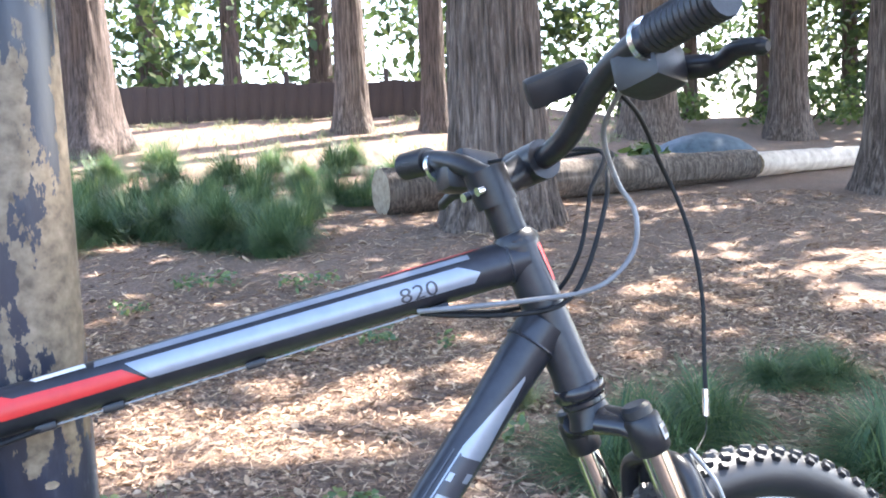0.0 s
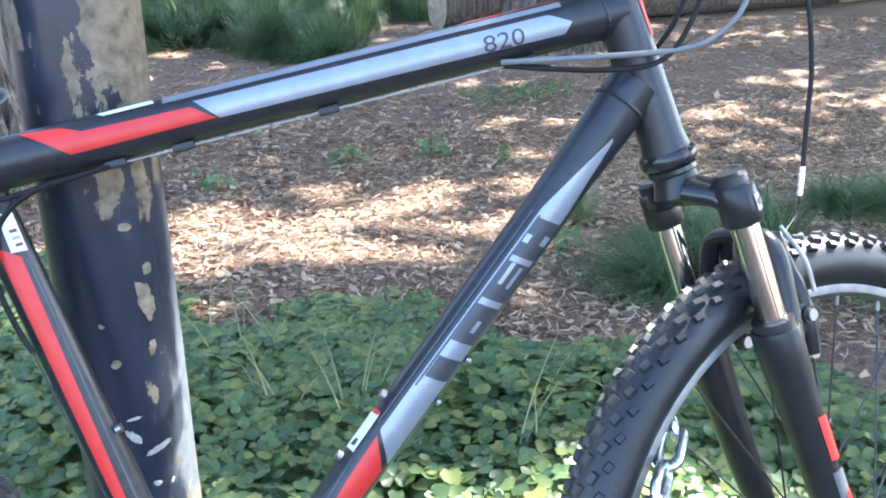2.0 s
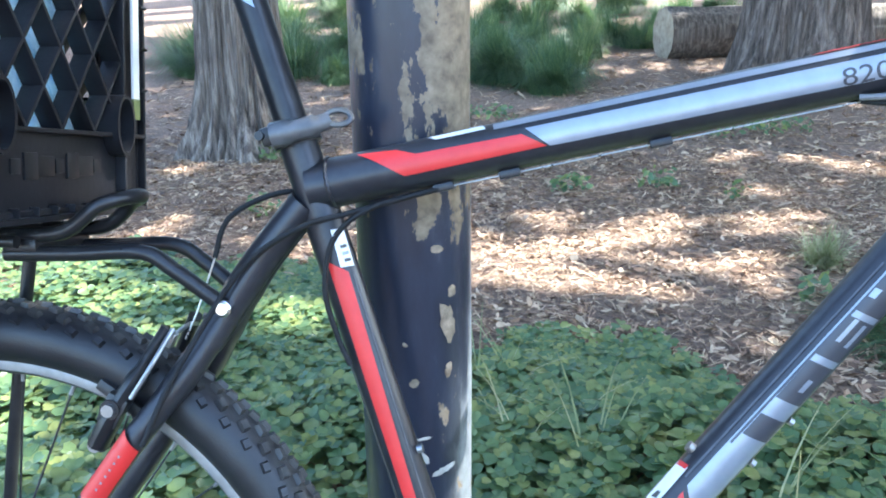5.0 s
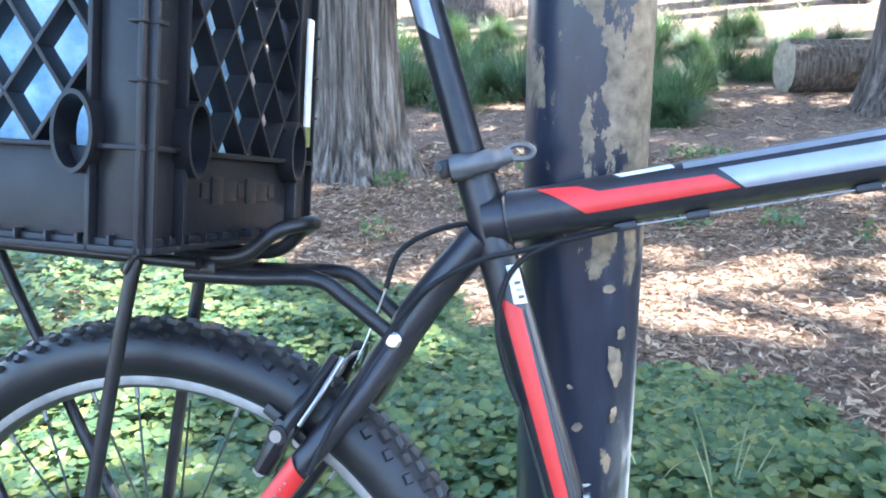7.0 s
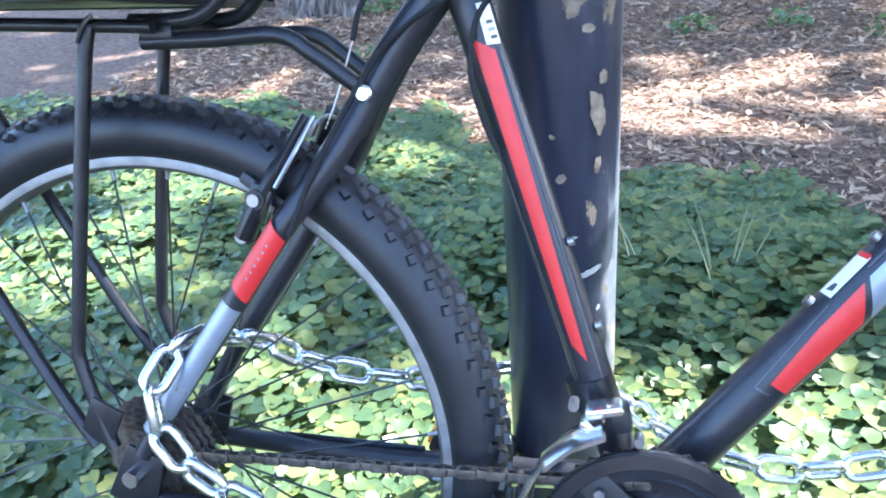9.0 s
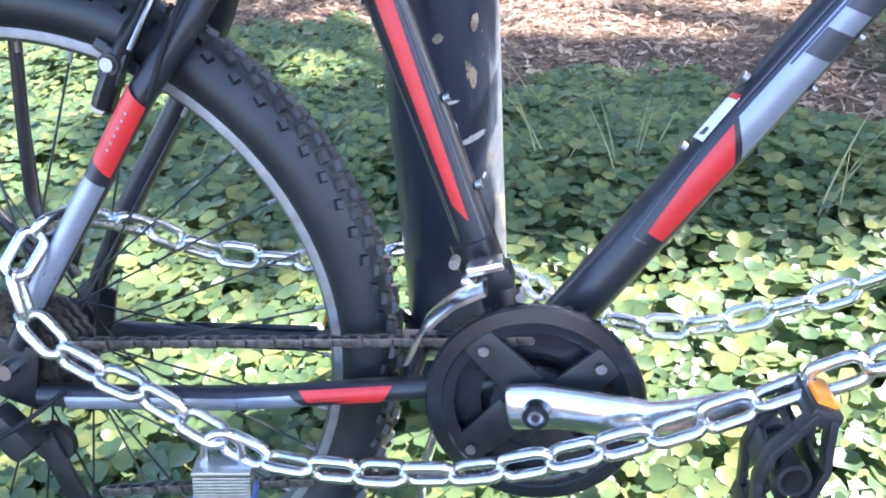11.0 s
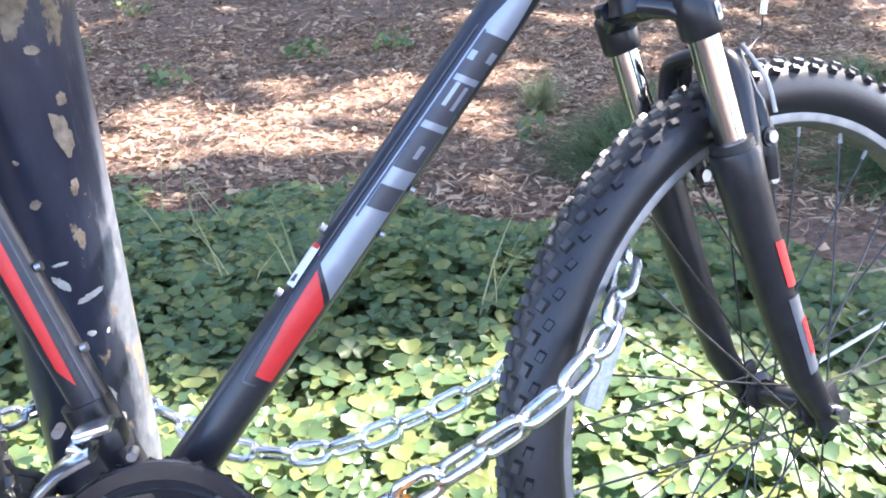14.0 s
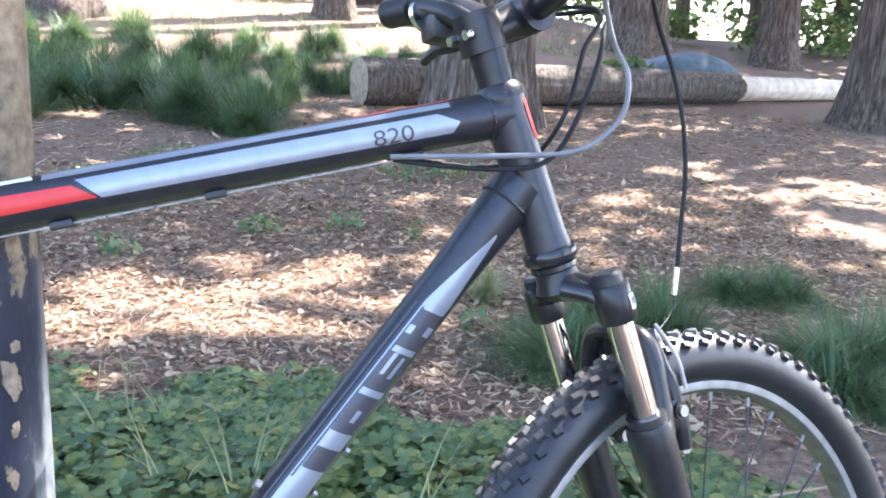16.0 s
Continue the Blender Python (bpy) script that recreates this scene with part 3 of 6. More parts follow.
part("grey_line", tube_patch(ST0, ST1, 0.0165, [(0.25, -36), (0.25, -32), (0.77, -46), (0.77, -50)], 20, 2), GREYLINE, bike, "thin grey line")
part("sticker", tube_patch(ST0, ST1, 0.0165, [(0.781, -60), (0.785, -18), (0.845, -24), (0.842, -66)], 8, 8, 0.0008), WHITELABEL, bike, "white printed label")
for k in range(3):
    part("bar", tube_patch(ST0, ST1, 0.0166, [(0.79 + k * 0.011, -54), (0.791 + k * 0.011, -34), (0.796 + k * 0.011, -35), (0.795 + k * 0.011, -55)], 2, 4, 0.0012), INK if k != 1 else SILVER, bike)
for u in (0.33, 0.47):
    p = ST0.lerp(ST1, u) + Vector((0.945, -0.3, 0.327)).normalized() * 0.0165
    part("bottle_bolt", rod(p, p + Vector((0.945, 0, 0.327)) * 0.005, 0.004, 12), DULLSTEEL, bike, "small bright bottle-cage bolt")
part("red_panel", tube_patch(HT0, HT1, 0.0207, [(0.68, -80), (0.68, -45), (0.97, -40), (0.97, -80)], 6), RED, bike, "red decal tab")

# seat post and clamp
SD = (ST1 - ST0).normalized()
SP1 = ST1 + SD * 0.30
post = part("seat_post", rod(ST1 - SD * 0.02, SP1, 0.0137, 24), BLACKMETAL, bike)
part("silver_panel", tube_patch(ST1, SP1, 0.0137, [(0.36, -20), (0.42, 45), (0.75, 45), (0.75, -20)]), SILVER, post, "silver printed mark")
clamp = part("seat_clamp", sweep([ST1 - SD * 0.007, ST1 + SD * 0.010], 0.0205, 24), BLACKMETAL, bike, "black quick-release seat clamp")
cp = ST1 + Vector((-0.021, -0.006, 0))
part("clamp_ear", block(0.016, 0.022, 0.016, Matrix.Translation(cp) @ pose(0, 0, 0, 0, -19, 20), 0.003), BLACKMETAL, clamp)
part("clamp_bolt", rod(cp + Vector((-0.004, -0.016, 0)), cp + Vector((-0.004, -0.01, 0)), 0.0038, 14), BLACKMETAL, clamp, "dark clamp nut")
lv = [ST1 + Vector(p) for p in ((-0.012, -0.026, 0.0), (0.004, -0.027, 0.004), (0.022, -0.024, 0.009), (0.034, -0.02, 0.014))]
part("lever_arm", sweep(curve(lv, 5), [0.0078] * 5 + [0.0065] * 6 + [0.005] * 5, 10, squash=1.4), SATIN, clamp, "satin grey lever")
loop = [ST1 + Vector((0.034, -0.02, 0.013)) + Vector((math.cos(a) * 0.0105 + 0.007, math.sin(a) * 0.002, math.sin(a) * 0.006 + 0.003)) for a in np.linspace(0, 2 * math.pi, 20, endpoint=False)]
part("lever_loop", sweep(loop, 0.0026, 8, closed=True), SATIN, clamp, "looped lever end")
# saddle, above the clip's view
sad = Shape()
prof = [(-0.13, 0.07), (-0.11, 0.085), (-0.05, 0.07), (0.02, 0.035), (0.09, 0.022), (0.14, 0.014)]
sv, sf = [], []
for i, (x, w) in enumerate(prof):
    for j in range(9):
        a = math.pi * j / 8
        sv.append((x, -w * math.cos(a), 0.022 * math.sin(a) + 0.004 * (1 if 0 < j < 8 else 0)))
for i in range(len(prof) - 1):
    for j in range(8):
        sf.append((i * 9 + j, i * 9 + j + 1, (i + 1) * 9 + j + 1, (i + 1) * 9 + j))
    sf.append((i * 9, (i + 1) * 9, (i + 1) * 9 + 8, i * 9 + 8))
sf += [tuple(range(9)), tuple(reversed(range(45, 54)))]
part("saddle", sad.add(sv, sf, Matrix.Translation(SP1 + Vector((0.0, 0, 0.02)))), BLACK, bike, "black padded saddle")

# ---------------------------------------------------------------- wheels


def tyre_shape(seed):
    rnd = random.Random(seed)
    c, r = 0.305, 0.0268
    prof = [(c + r * math.cos(a), r * 0.98 * math.sin(a)) for a in np.linspace(radians(-153), radians(153), 21)]
    s = lathe(prof, 96, True)
    for i in range(78):
        a0 = 2 * math.pi * i / 78
        for phi, da, sx, sy, sz in ((10, 0, 0.0115, 0.0075, 0.0046), (-10, 0.5, 0.0115, 0.0075, 0.0046), (31, 0.5, 0.0115, 0.008, 0.005), (-31, 0, 0.0115, 0.008, 0.005), (51, 0, 0.0095, 0.0072, 0.005), (-51, 0.5, 0.0095, 0.0072, 0.005)):
            a = a0 + da * 2 * math.pi / 78
            p = radians(phi)
            m = Matrix.Rotation(-a, 4, "Y") @ Matrix.Translation((c, 0, 0)) @ Matrix.Rotation(p, 4, "Z") @ Matrix.Translation((r + 0.0019, 0, 0)) @ Matrix.Rotation(radians(90), 4, "Y") @ Matrix.Rotation(radians(18 if phi > 0 else -18), 4, "Z")
            hx, hy, hz = sx / 2, sy / 2, sz / 2
            k = 0.74
            v = [(-hx, -hy, -hz), (hx, -hy, -hz), (hx, hy, -hz), (-hx, hy, -hz), (-hx * k, -hy * k, hz), (hx * k, -hy * k, hz), (hx * k, hy * k, hz), (-hx * k, hy * k, hz)]
            s.add(v, [(4, 5, 6, 7), (0, 1, 5, 4), (1, 2, 6, 5), (2, 3, 7, 6), (3, 0, 4, 7)], m)
    return s


RIMPROF = [(0.2835, 0.0135), (0.2835, 0.0115), (0.279, 0.0108), (0.279, -0.0108), (0.2835, -0.0115), (0.2835, -0.0135), (0.2815, -0.0142), (0.2745, -0.0134), (0.2712, -0.008), (0.2705, 0.0), (0.2712, 0.008), (0.2745, 0.0134), (0.2815, 0.0142)]
TYRE = tyre_shape(1).mesh("tyre", 32)
SPOKE = rod((0, 0, 0), (0, 0, 1), 0.0011, 6).mesh("spoke")
NIPPLE = rod((0, 0, 0), (0, 0, 0.012), 0.002, 6).mesh("nipple")


def wheel(name, m, rear):
    w = part(name, lathe(RIMPROF, 96), RIMSILVER, bike, "black-tyred wheel with a brushed silver rim", m=m)
    # a dark skin over the inner face, standing in for its shade
    bed = [(0.2740, -0.0131), (0.2705, -0.0082), (0.2698, 0.0), (0.2705, 0.0082), (0.2740, 0.0131), (0.2748, 0.0128), (0.2716, 0.008), (0.271, 0.0), (0.2716, -0.008), (0.2748, -0.0128)]
    part("rim_bed", lathe(bed, 96), RIMBED_SHADED, w, "spoke bed of the rim, darkened in colour for its shade")
    part("tyre", TYRE, RUBBER, w, "knobbly black rubber tyre")
    hub = lathe([(0.0, -0.05), (0.006, -0.05), (0.006, -0.04), (0.013, -0.038), (0.02, -0.034), (0.02, -0.03), (0.013, -0.027), (0.011, 0.0), (0.013, 0.027), (0.02, 0.03), (0.02, 0.034), (0.013, 0.038), (0.006, 0.04), (0.006, 0.05), (0.0, 0.05)], 24, False)
    part("hub", hub, BLACKMETAL, w)
    for k in range(32):
        side = 1 if k % 2 else -1
        ah = 2 * math.pi * (k // 2) / 16 + (0.2 if side > 0 else 0)
        ar = 2 * math.pi * (k + 0.5) / 32 + 0.04
        lead = 1 if (k // 2) % 2 else -1
        ah = ar + lead * 1.15
        p = Vector((0.02 * math.cos(ah), side * 0.031, 0.02 * math.sin(ah)))
        q = Vector((0.271 * math.cos(ar), side * 0.003, 0.271 * math.sin(ar)))
        mm = between(p, q)
        mm = Matrix.Translation(p) @ mm.to_3x3().to_4x4() @ Matrix.Diagonal((1, 1, (q - p).length, 1))
        part("spoke", SPOKE, SPOKEM, w, m=mm)
        part("nipple", NIPPLE, RIMSILVER, w, m=Matrix.Translation(q - (q - p).normalized() * 0.011) @ mm.to_3x3().normalized().to_4x4())
    return w


rear = wheel("rear_wheel", Matrix.Translation(REAR), True)
# cassette on the rear wheel
cas = Shape()
for k in range(7):
    R0 = 0.057 - k * 0.0052
    pr = []
    n = 2 * (30 - 3 * k)
    for j in range(n):
        a = 2 * math.pi * j / n
        pr.append((R0 + (0.003 if j % 2 else 0), a))
    y0 = -0.026 - k * 0.0042
    v = [(r * math.cos(a), y0, r * math.sin(a)) for r, a in pr] + [(r * math.cos(a), y0 - 0.002, r * math.sin(a)) for r, a in pr]
    f = [tuple(range(n)), tuple(reversed(range(n, 2 * n)))] + [(j, (j + 1) % n, n + (j + 1) % n, n + j) for j in range(n)]
    cas.add(v, f)
part("cassette", cas, CHAINM, rear, "oily seven-speed cassette")
part("axle_nut", rod((0, -0.052, 0), (0, -0.082, 0), 0.008, 8), CHROME, rear)

# steering: the fork, wheel and handlebar are turned to the far side
ST_ANGLE, HEAD = radians(19.0), radians(20.2)
S_AX = Vector((-math.sin(HEAD), 0, math.cos(HEAD)))
FW = Vector((math.cos(HEAD) * math.cos(ST_ANGLE), math.sin(ST_ANGLE), math.sin(HEAD) * math.cos(ST_ANGLE)))
LF = S_AX.cross(FW)
TURNED = Matrix.Translation(HT0) @ Matrix((FW, LF, S_AX)).transposed().to_4x4()
fork = part("fork", block(0.024, 0.08, 0.014, pose(0.006, 0, -0.042), 0.005), BLACKMETAL, bike, "black suspension fork with chromed stanchions", m=TURNED)
part("fork_crown", sweep(curve([(0.014, -0.049, -0.054), (0.008, -0.03, -0.04), (0.0, 0, -0.032), (0.008, 0.03, -0.04), (0.014, 0.049, -0.054)], 5), 0.0125, 14), BLACKMETAL, fork)
part("crown_race", sweep([(0, 0, -0.036), (0, 0, -0.028), (0, 0, -0.014), (0, 0, -0.004)], [0.024, 0.021, 0.0185, 0.0185], 24), BLACKMETAL, fork)
part("headset_cup", sweep([(0, 0, -0.009), (0, 0, -0.006), (0, 0, 0.001), (0, 0, 0.004)], [0.0235, 0.0258, 0.0258, 0.0235], 28), GLOSSBLACK, fork)
part("headset_ring", sweep([(0, 0, -0.018), (0, 0, -0.016), (0, 0, -0.012), (0, 0, -0.01)], [0.02, 0.0222, 0.0222, 0.02], 28), GLOSSBLACK, fork)
for sgn in (-1, 1):
    Y = sgn * 0.049
    part("leg_clamp", sweep([(0.014, Y, -0.038), (0.014, Y, -0.041), (0.014, Y, -0.071), (0.014, Y, -0.074)], [0.0155, 0.0178, 0.0178, 0.0155], 20), BLACKMETAL, fork)
    part("adjuster_cap", sweep([(0.014, Y, -0.04), (0.014, Y, -0.03), (0.014, Y, -0.027)], [0.0145, 0.0145, 0.011], 18), BLACK, fork)
    part("stanchion", rod((0.014, Y, -0.07), (0.0105, Y, -0.19), 0.0128, 20), STANCHION, fork, "chromed fork stanchion")
    leg = [(0.011, Y, -0.172), (0.0108, Y, -0.178), (0.0102, Y, -0.2), (0.01, Y, -0.26), (0.010, Y, -0.33), (0.014, Y, -0.40), (0.026, Y, -0.446)]
    lower = part("lower_leg", sweep(leg, [0.0205, 0.022, 0.021, 0.0185, 0.0165, 0.015, 0.012], 20), BLACKMETAL, fork)
    if sgn < 0:
        part("label_plate", tube_patch((0.014, Y, -0.04), (0.014, Y, -0.072), 0.0178, [(0.3, 8), (0.3, 48), (0.75, 48), (0.75, 8)], 4, 6, 0.0008), SILVER, fork, "small silver label")
        part("bar", tube_patch((0.014, Y, -0.04), (0.014, Y, -0.072), 0.0178, [(0.42, 16), (0.42, 40), (0.62, 40), (0.62, 16)], 3, 5, 0.0014), DARKDECAL, fork)
    part("crown_plate", sweep([(0.0, sgn * 0.014, -0.034), (0.008, sgn * 0.034, -0.043), (0.013, Y * 0.85, -0.052)], [0.021, 0.0175, 0.016], 14, squash=0.62), GLOSSBLACK, fork)
    part("dust_seal", rod((0.0112, Y, -0.164), (0.011, Y, -0.176), 0.0185, 20), BLACK, fork)
    part("dropout", block(0.034, 0.007, 0.045, pose(0.034, Y * 0.98, -0.45), 0.003), BLACKMETAL, fork)
    part("axle_nut", rod((0.034, Y * 0.9, -0.453), (0.034, Y * 1.35, -0.453), 0.0085, 10), CHROME, fork)
    a, b = Vector(leg[3]), Vector(leg[5])
    if sgn < 0:
        part("red_panel", tube_patch(a, b, lambda u: 0.0188 - 0.0035 * u, [(-0.02, -6), (0.02, 50), (0.34, 50), (0.3, -6)]), RED, fork, "red decal panel")
        part("silver_panel", tube_patch(a, b, lambda u: 0.0188 - 0.0035 * u, [(0.38, -16), (0.40, 50), (0.95, 50), (0.95, -16)]), FORKGREY, fork, "dull grey decal panel")
        part("red_panel", tube_patch(a, b, lambda u: 0.0188 - 0.0035 * u, [(0.56, 8), (0.56, 38), (0.82, 38), (0.82, 8)], 8, 6, 0.0011), RED, fork, "red decal panel")
brace = [(0.026, -0.052, -0.19), (0.036, -0.048, -0.155), (0.045, -0.043, -0.122), (0.048, -0.033, -0.104), (0.049, -0.014, -0.099), (0.049, 0.014, -0.099), (0.048, 0.033, -0.104), (0.045, 0.043, -0.122), (0.036, 0.048, -0.155), (0.026, 0.052, -0.19)]
part("fork_brace", sweep(curve(brace, 5), 0.0105, 12, squash=0.75), BLACKMETAL, fork)
front = wheel("front_wheel", TURNED @ pose(0.034, 0, -0.453), False)
# a white sleeve is slipped over one tangential spoke
part("spoke_sleeve", rod((0.055, 0.012, 0.001), (0.215, 0.005, -0.017), 0.0021, 10), WHITESLEEVE, front, "slim white sleeve on a spoke")
part("spoke_reflector", block(0.02, 0.011, 0.075, pose(-0.19, -0.006, 0.155, 0, 47, 0), 0.004), CLEARREF, front, "clear white spoke reflector")


# rim brakes
def rim_brake(parent, m, sgn_list=(-1, 1)):
    for s in sgn_list:
        arm = [(0.0, s * 0.042, -0.035), (0.002, s * 0.044, 0.0), (0.005, s * 0.038, 0.04), (0.006, s * 0.028, 0.078)]
        a = part("brake_arm", sweep(curve(arm, 5), [0.009] * 5 + [0.008] * 5 + [0.006] * 6, 10, squash=1.3), BLACKMETAL, parent, "black rim-brake arm", m=m)
        part("brake_pad", block(0.05, 0.012, 0.011, pose(-0.004, s * 0.0215, 0.0, 0, 8, 0), 0.003), BLACK, a, "black brake pad")
        part("pad_bolt", rod((0.0, s * 0.025, 0.002), (0.0, s * 0.058, 0.002), 0.0055, 10), DULLSTEEL, a, "bright pad bolt")
        part("pad_body", block(0.02, 0.012, 0.03, pose(0.001, s * 0.046, 0.0), 0.005), BLACK, a)
        part("pad_washer", rod((0.0, s * 0.052, 0.002), (0.0, s * 0.0545, 0.002), 0.0085, 14), BLACKMETAL, a)
        part("pivot_bolt", rod((0.0, s * 0.03, -0.035), (0.0, s * 0.05, -0.035), 0.006, 10), DULLSTEEL, a)
        part("brake_link", sweep(curve([(0.012, s * 0.034, 0.082), (0.014, s * 0.05, 0.05), (0.012, s * 0.054, 0.02)], 5), 0.0021, 8), DULLSTEEL, a, "thin bright bent link plate")
        coil = [(0.0 + 0.008 * math.cos(t), s * (0.03 + 0.0012 * t / 2), -0.035 + 0.008 * math.sin(t)) for t in np.linspace(0, 6 * math.pi, 40)]
        part("spring", sweep(coil, 0.0011, 6), BLACK, a)
    c = part("brake_noodle", sweep(curve([(0.012, -0.026, 0.072), (0.012, 0.0, 0.078), (0.012, 0.024, 0.074)], 6), 0.002, 8), WIRE, parent, m=m)
    part("noodle_clamp", block(0.01, 0.01, 0.014, pose(0.011, -0.026, 0.07), 0.002), DULLSTEEL, c)


rim_brake(bike, Matrix.Translation((-0.323, 0, 0.574)) @ pose(0, 0, 0, 0, 26.5, 0))
rim_brake(bike, TURNED @ pose(0.05, 0, -0.18, 0, 4, 0))

# ---------------------------------------------------------------- drive train
CRK = Vector((0.004, -0.062, 0.299))
guard = Shape()
guard.join(lathe([(0.0905, -0.0005), (0.0905, 0.0035), (0.066, 0.003), (0.066, -0.0015), (0.068, -0.003), (0.0755, -0.003), (0.077, -0.0045), (0.0885, -0.003)], 72))
crank = part("chainring_guard", guard, GLOSSBLACK, bike, "round black plastic chainring guard", m=Matrix.Translation(CRK + Vector((0, 0.004, 0))))
for k in range(4):
    a = radians(38 + 90 * k)
    arm = [(0.02 * math.cos(a - 0.3), -0.002, 0.02 * math.sin(a - 0.3)), (0.045 * math.cos(a - 0.12), -0.002, 0.045 * math.sin(a - 0.12)), (0.074 * math.cos(a), -0.001, 0.074 * math.sin(a))]
    part("spider_arm", block(0.034, 0.006, 0.062, between(arm[0], arm[2]), 0.002, 0.8), BLACK, crank)
    b = (0.066 * math.cos(a), -0.006, 0.066 * math.sin(a))
    part("ring_bolt", rod(b, (b[0], b[1] - 0.003, b[2]), 0.0045, 8), DULLSTEEL, crank)
part("spider_hub", lathe([(0.036, -0.004), (0.036, 0.004), (0.0, 0.004), (0.0, -0.004)], 36), GLOSSBLACK, crank)
for R0, y0, n in ((0.0865, 0.008, 84), (0.068, 0.016, 64), (0.044, 0.024, 44)):
    pr = [(R0 + (0.0035 if j % 2 else -0.001), 2 * math.pi * j / n) for j in range(n)]
    inner = R0 * 0.52
    v, f = [], []
    for y in (y0, y0 + 0.003):
        v += [(r * math.cos(a), y, r * math.sin(a)) for r, a in pr] + [(inner * math.cos(a), y, inner * math.sin(a)) for r, a in pr]
    for j in range(n):
        j2 = (j + 1) % n
        f += [(j, j2, n + j2, n + j), (2 * n + j2, 2 * n + j, 3 * n + j, 3 * n + j2), (j2, j, 2 * n + j, 2 * n + j2), (n + j, n + j2, 3 * n + j2, 3 * n + j)]
    part("chainring", Shape().add(v, f), GLOSSBLACK, crank, "dark toothed chainring")
CE = Vector((0.168, -0.082, 0.321))
cd = (CE - CRK).normalized()
UPC = Vector((0, 0, 0.0085))
armp = [CRK + UPC + Vector((0, -0.012, 0)) - cd * 0.0225, CRK + UPC + Vector((0, -0.012, 0)) - cd * 0.014, CRK + UPC + Vector((0, -0.013, 0)) + cd * 0.02, CRK + Vector((0, -0.017, 0)) + cd * 0.09, CE - cd * 0.01, CE + cd * 0.008]
part("crank_arm", sweep(curve(armp, 5), [0.0045, 0.007, 0.0088, 0.0098, 0.0104] + [0.0106] * 5 + [0.0098] * 5 + [0.0082] * 5 + [0.0074] * 3 + [0.0065, 0.005, 0.0034], 18, squash=1.95), ALLOY, bike, "polished silver crank arm")
part("crank_bolt", rod(CRK + Vector((0.002, -0.024, 0.0125)), CRK + Vector((0.002, -0.0338, 0.0125)), 0.0105, 24), GLOSSBLACK, bike)
part("crank_bolt_head", rod(CRK + Vector((0.002, -0.0338, 0.0125)), CRK + Vector((0.002, -0.0352, 0.0125)), 0.0062, 18), CHROME, bike)
part("crank_bolt_socket", rod(CRK + Vector((0.002, -0.0352, 0.0125)), CRK + Vector((0.002, -0.0356, 0.0125)), 0.0036, 6), BLACK, bike)
part("left_crank", sweep([(-0.005, 0.06, 0.297), (-0.09, 0.068, 0.285), (-0.165, 0.075, 0.272)], [0.016, 0.014, 0.012], 14), ALLOY, bike, "polished silver crank arm")


def pedal(c, tilt, out):
    """A platform pedal with an open cage; out is the side it sticks out to."""
    m = Matrix.Translation(c) @ Matrix.Rotation(radians(tilt), 4, "Y") @ Matrix.Diagonal((1, 0.82, 0.9, 1))
    p = part("pedal", rod((0, 0, 0), (0, out * 0.08, 0), 0.0095, 14), BLACK, bike, "black plastic platform pedal", m=m)
    for s in (-1, 1):
        # bent flat plates above and below the axle, met at both ends
        for y, wide in ((0.02, 0.015), (0.068, 0.017)):
            pl = [(-0.049, out * y, s * 0.006), (-0.03, out * y, s * 0.013), (-0.012, out * y, s * 0.0205), (0.012, out * y, s * 0.0205), (0.03, out * y, s * 0.013), (0.049, out * y, s * 0.006)]
            strip = Shape()
            for a, b in zip(pl[:-1], pl[1:]):
                mid = (Vector(a) + Vector(b)) / 2
                dx, dz = b[0] - a[0], b[2] - a[2]
                strip.join(block(math.hypot(dx, dz) + 0.003, wide, 0.0065, Matrix.Translation(mid) @ Matrix.Rotation(-math.atan2(dz, dx), 4, "Y"), 0.0018))
            part("cage_plate", strip, BLACK, p)
        part("cage_bar", block(0.02, 0.06, 0.006, pose(0, out * 0.044, s * 0.0195), 0.002), BLACK, p)
        part("cage_bar", block(0.008, 0.052, 0.007, pose(s * 0.03, out * 0.044, 0.0125 * s), 0.002), BLACK, p)
        part("pedal_reflector", block(0.006, 0.044, 0.016, pose(s * 0.055, out * 0.044, 0), 0.002), ORANGE, p, "orange pedal reflector")
        part("reflector_housing", block(0.014, 0.062, 0.024, pose(s * 0.0475, out * 0.044, 0), 0.004), BLACK, p)
    for y in (0.012, 0.074):
        part("end_boss", rod((0, out * (y - 0.006), 0), (0, out * (y + 0.006), 0), 0.0125, 16), BLACK, p)
    return p


pedal(CE + Vector((0.012, -0.012, -0.008)), -71, -1)
pedal(Vector((-0.165, 0.085, 0.272)), 20, 1)

stand = part("kickstand", sweep(curve([(-0.07, -0.012, 0.285), (-0.098, -0.014, 0.2), (-0.101, -0.015, 0.158), (-0.096, -0.016, 0.138), (-0.06, -0.02, 0.14), (-0.02, -0.022, 0.146)], 5), 0.005, 10), ALLOY, bike, "bent bright kickstand bracket")

# chain of the drive: two runs between the large ring and the cassette
RC = REAR + Vector((0, -0.04, 0))


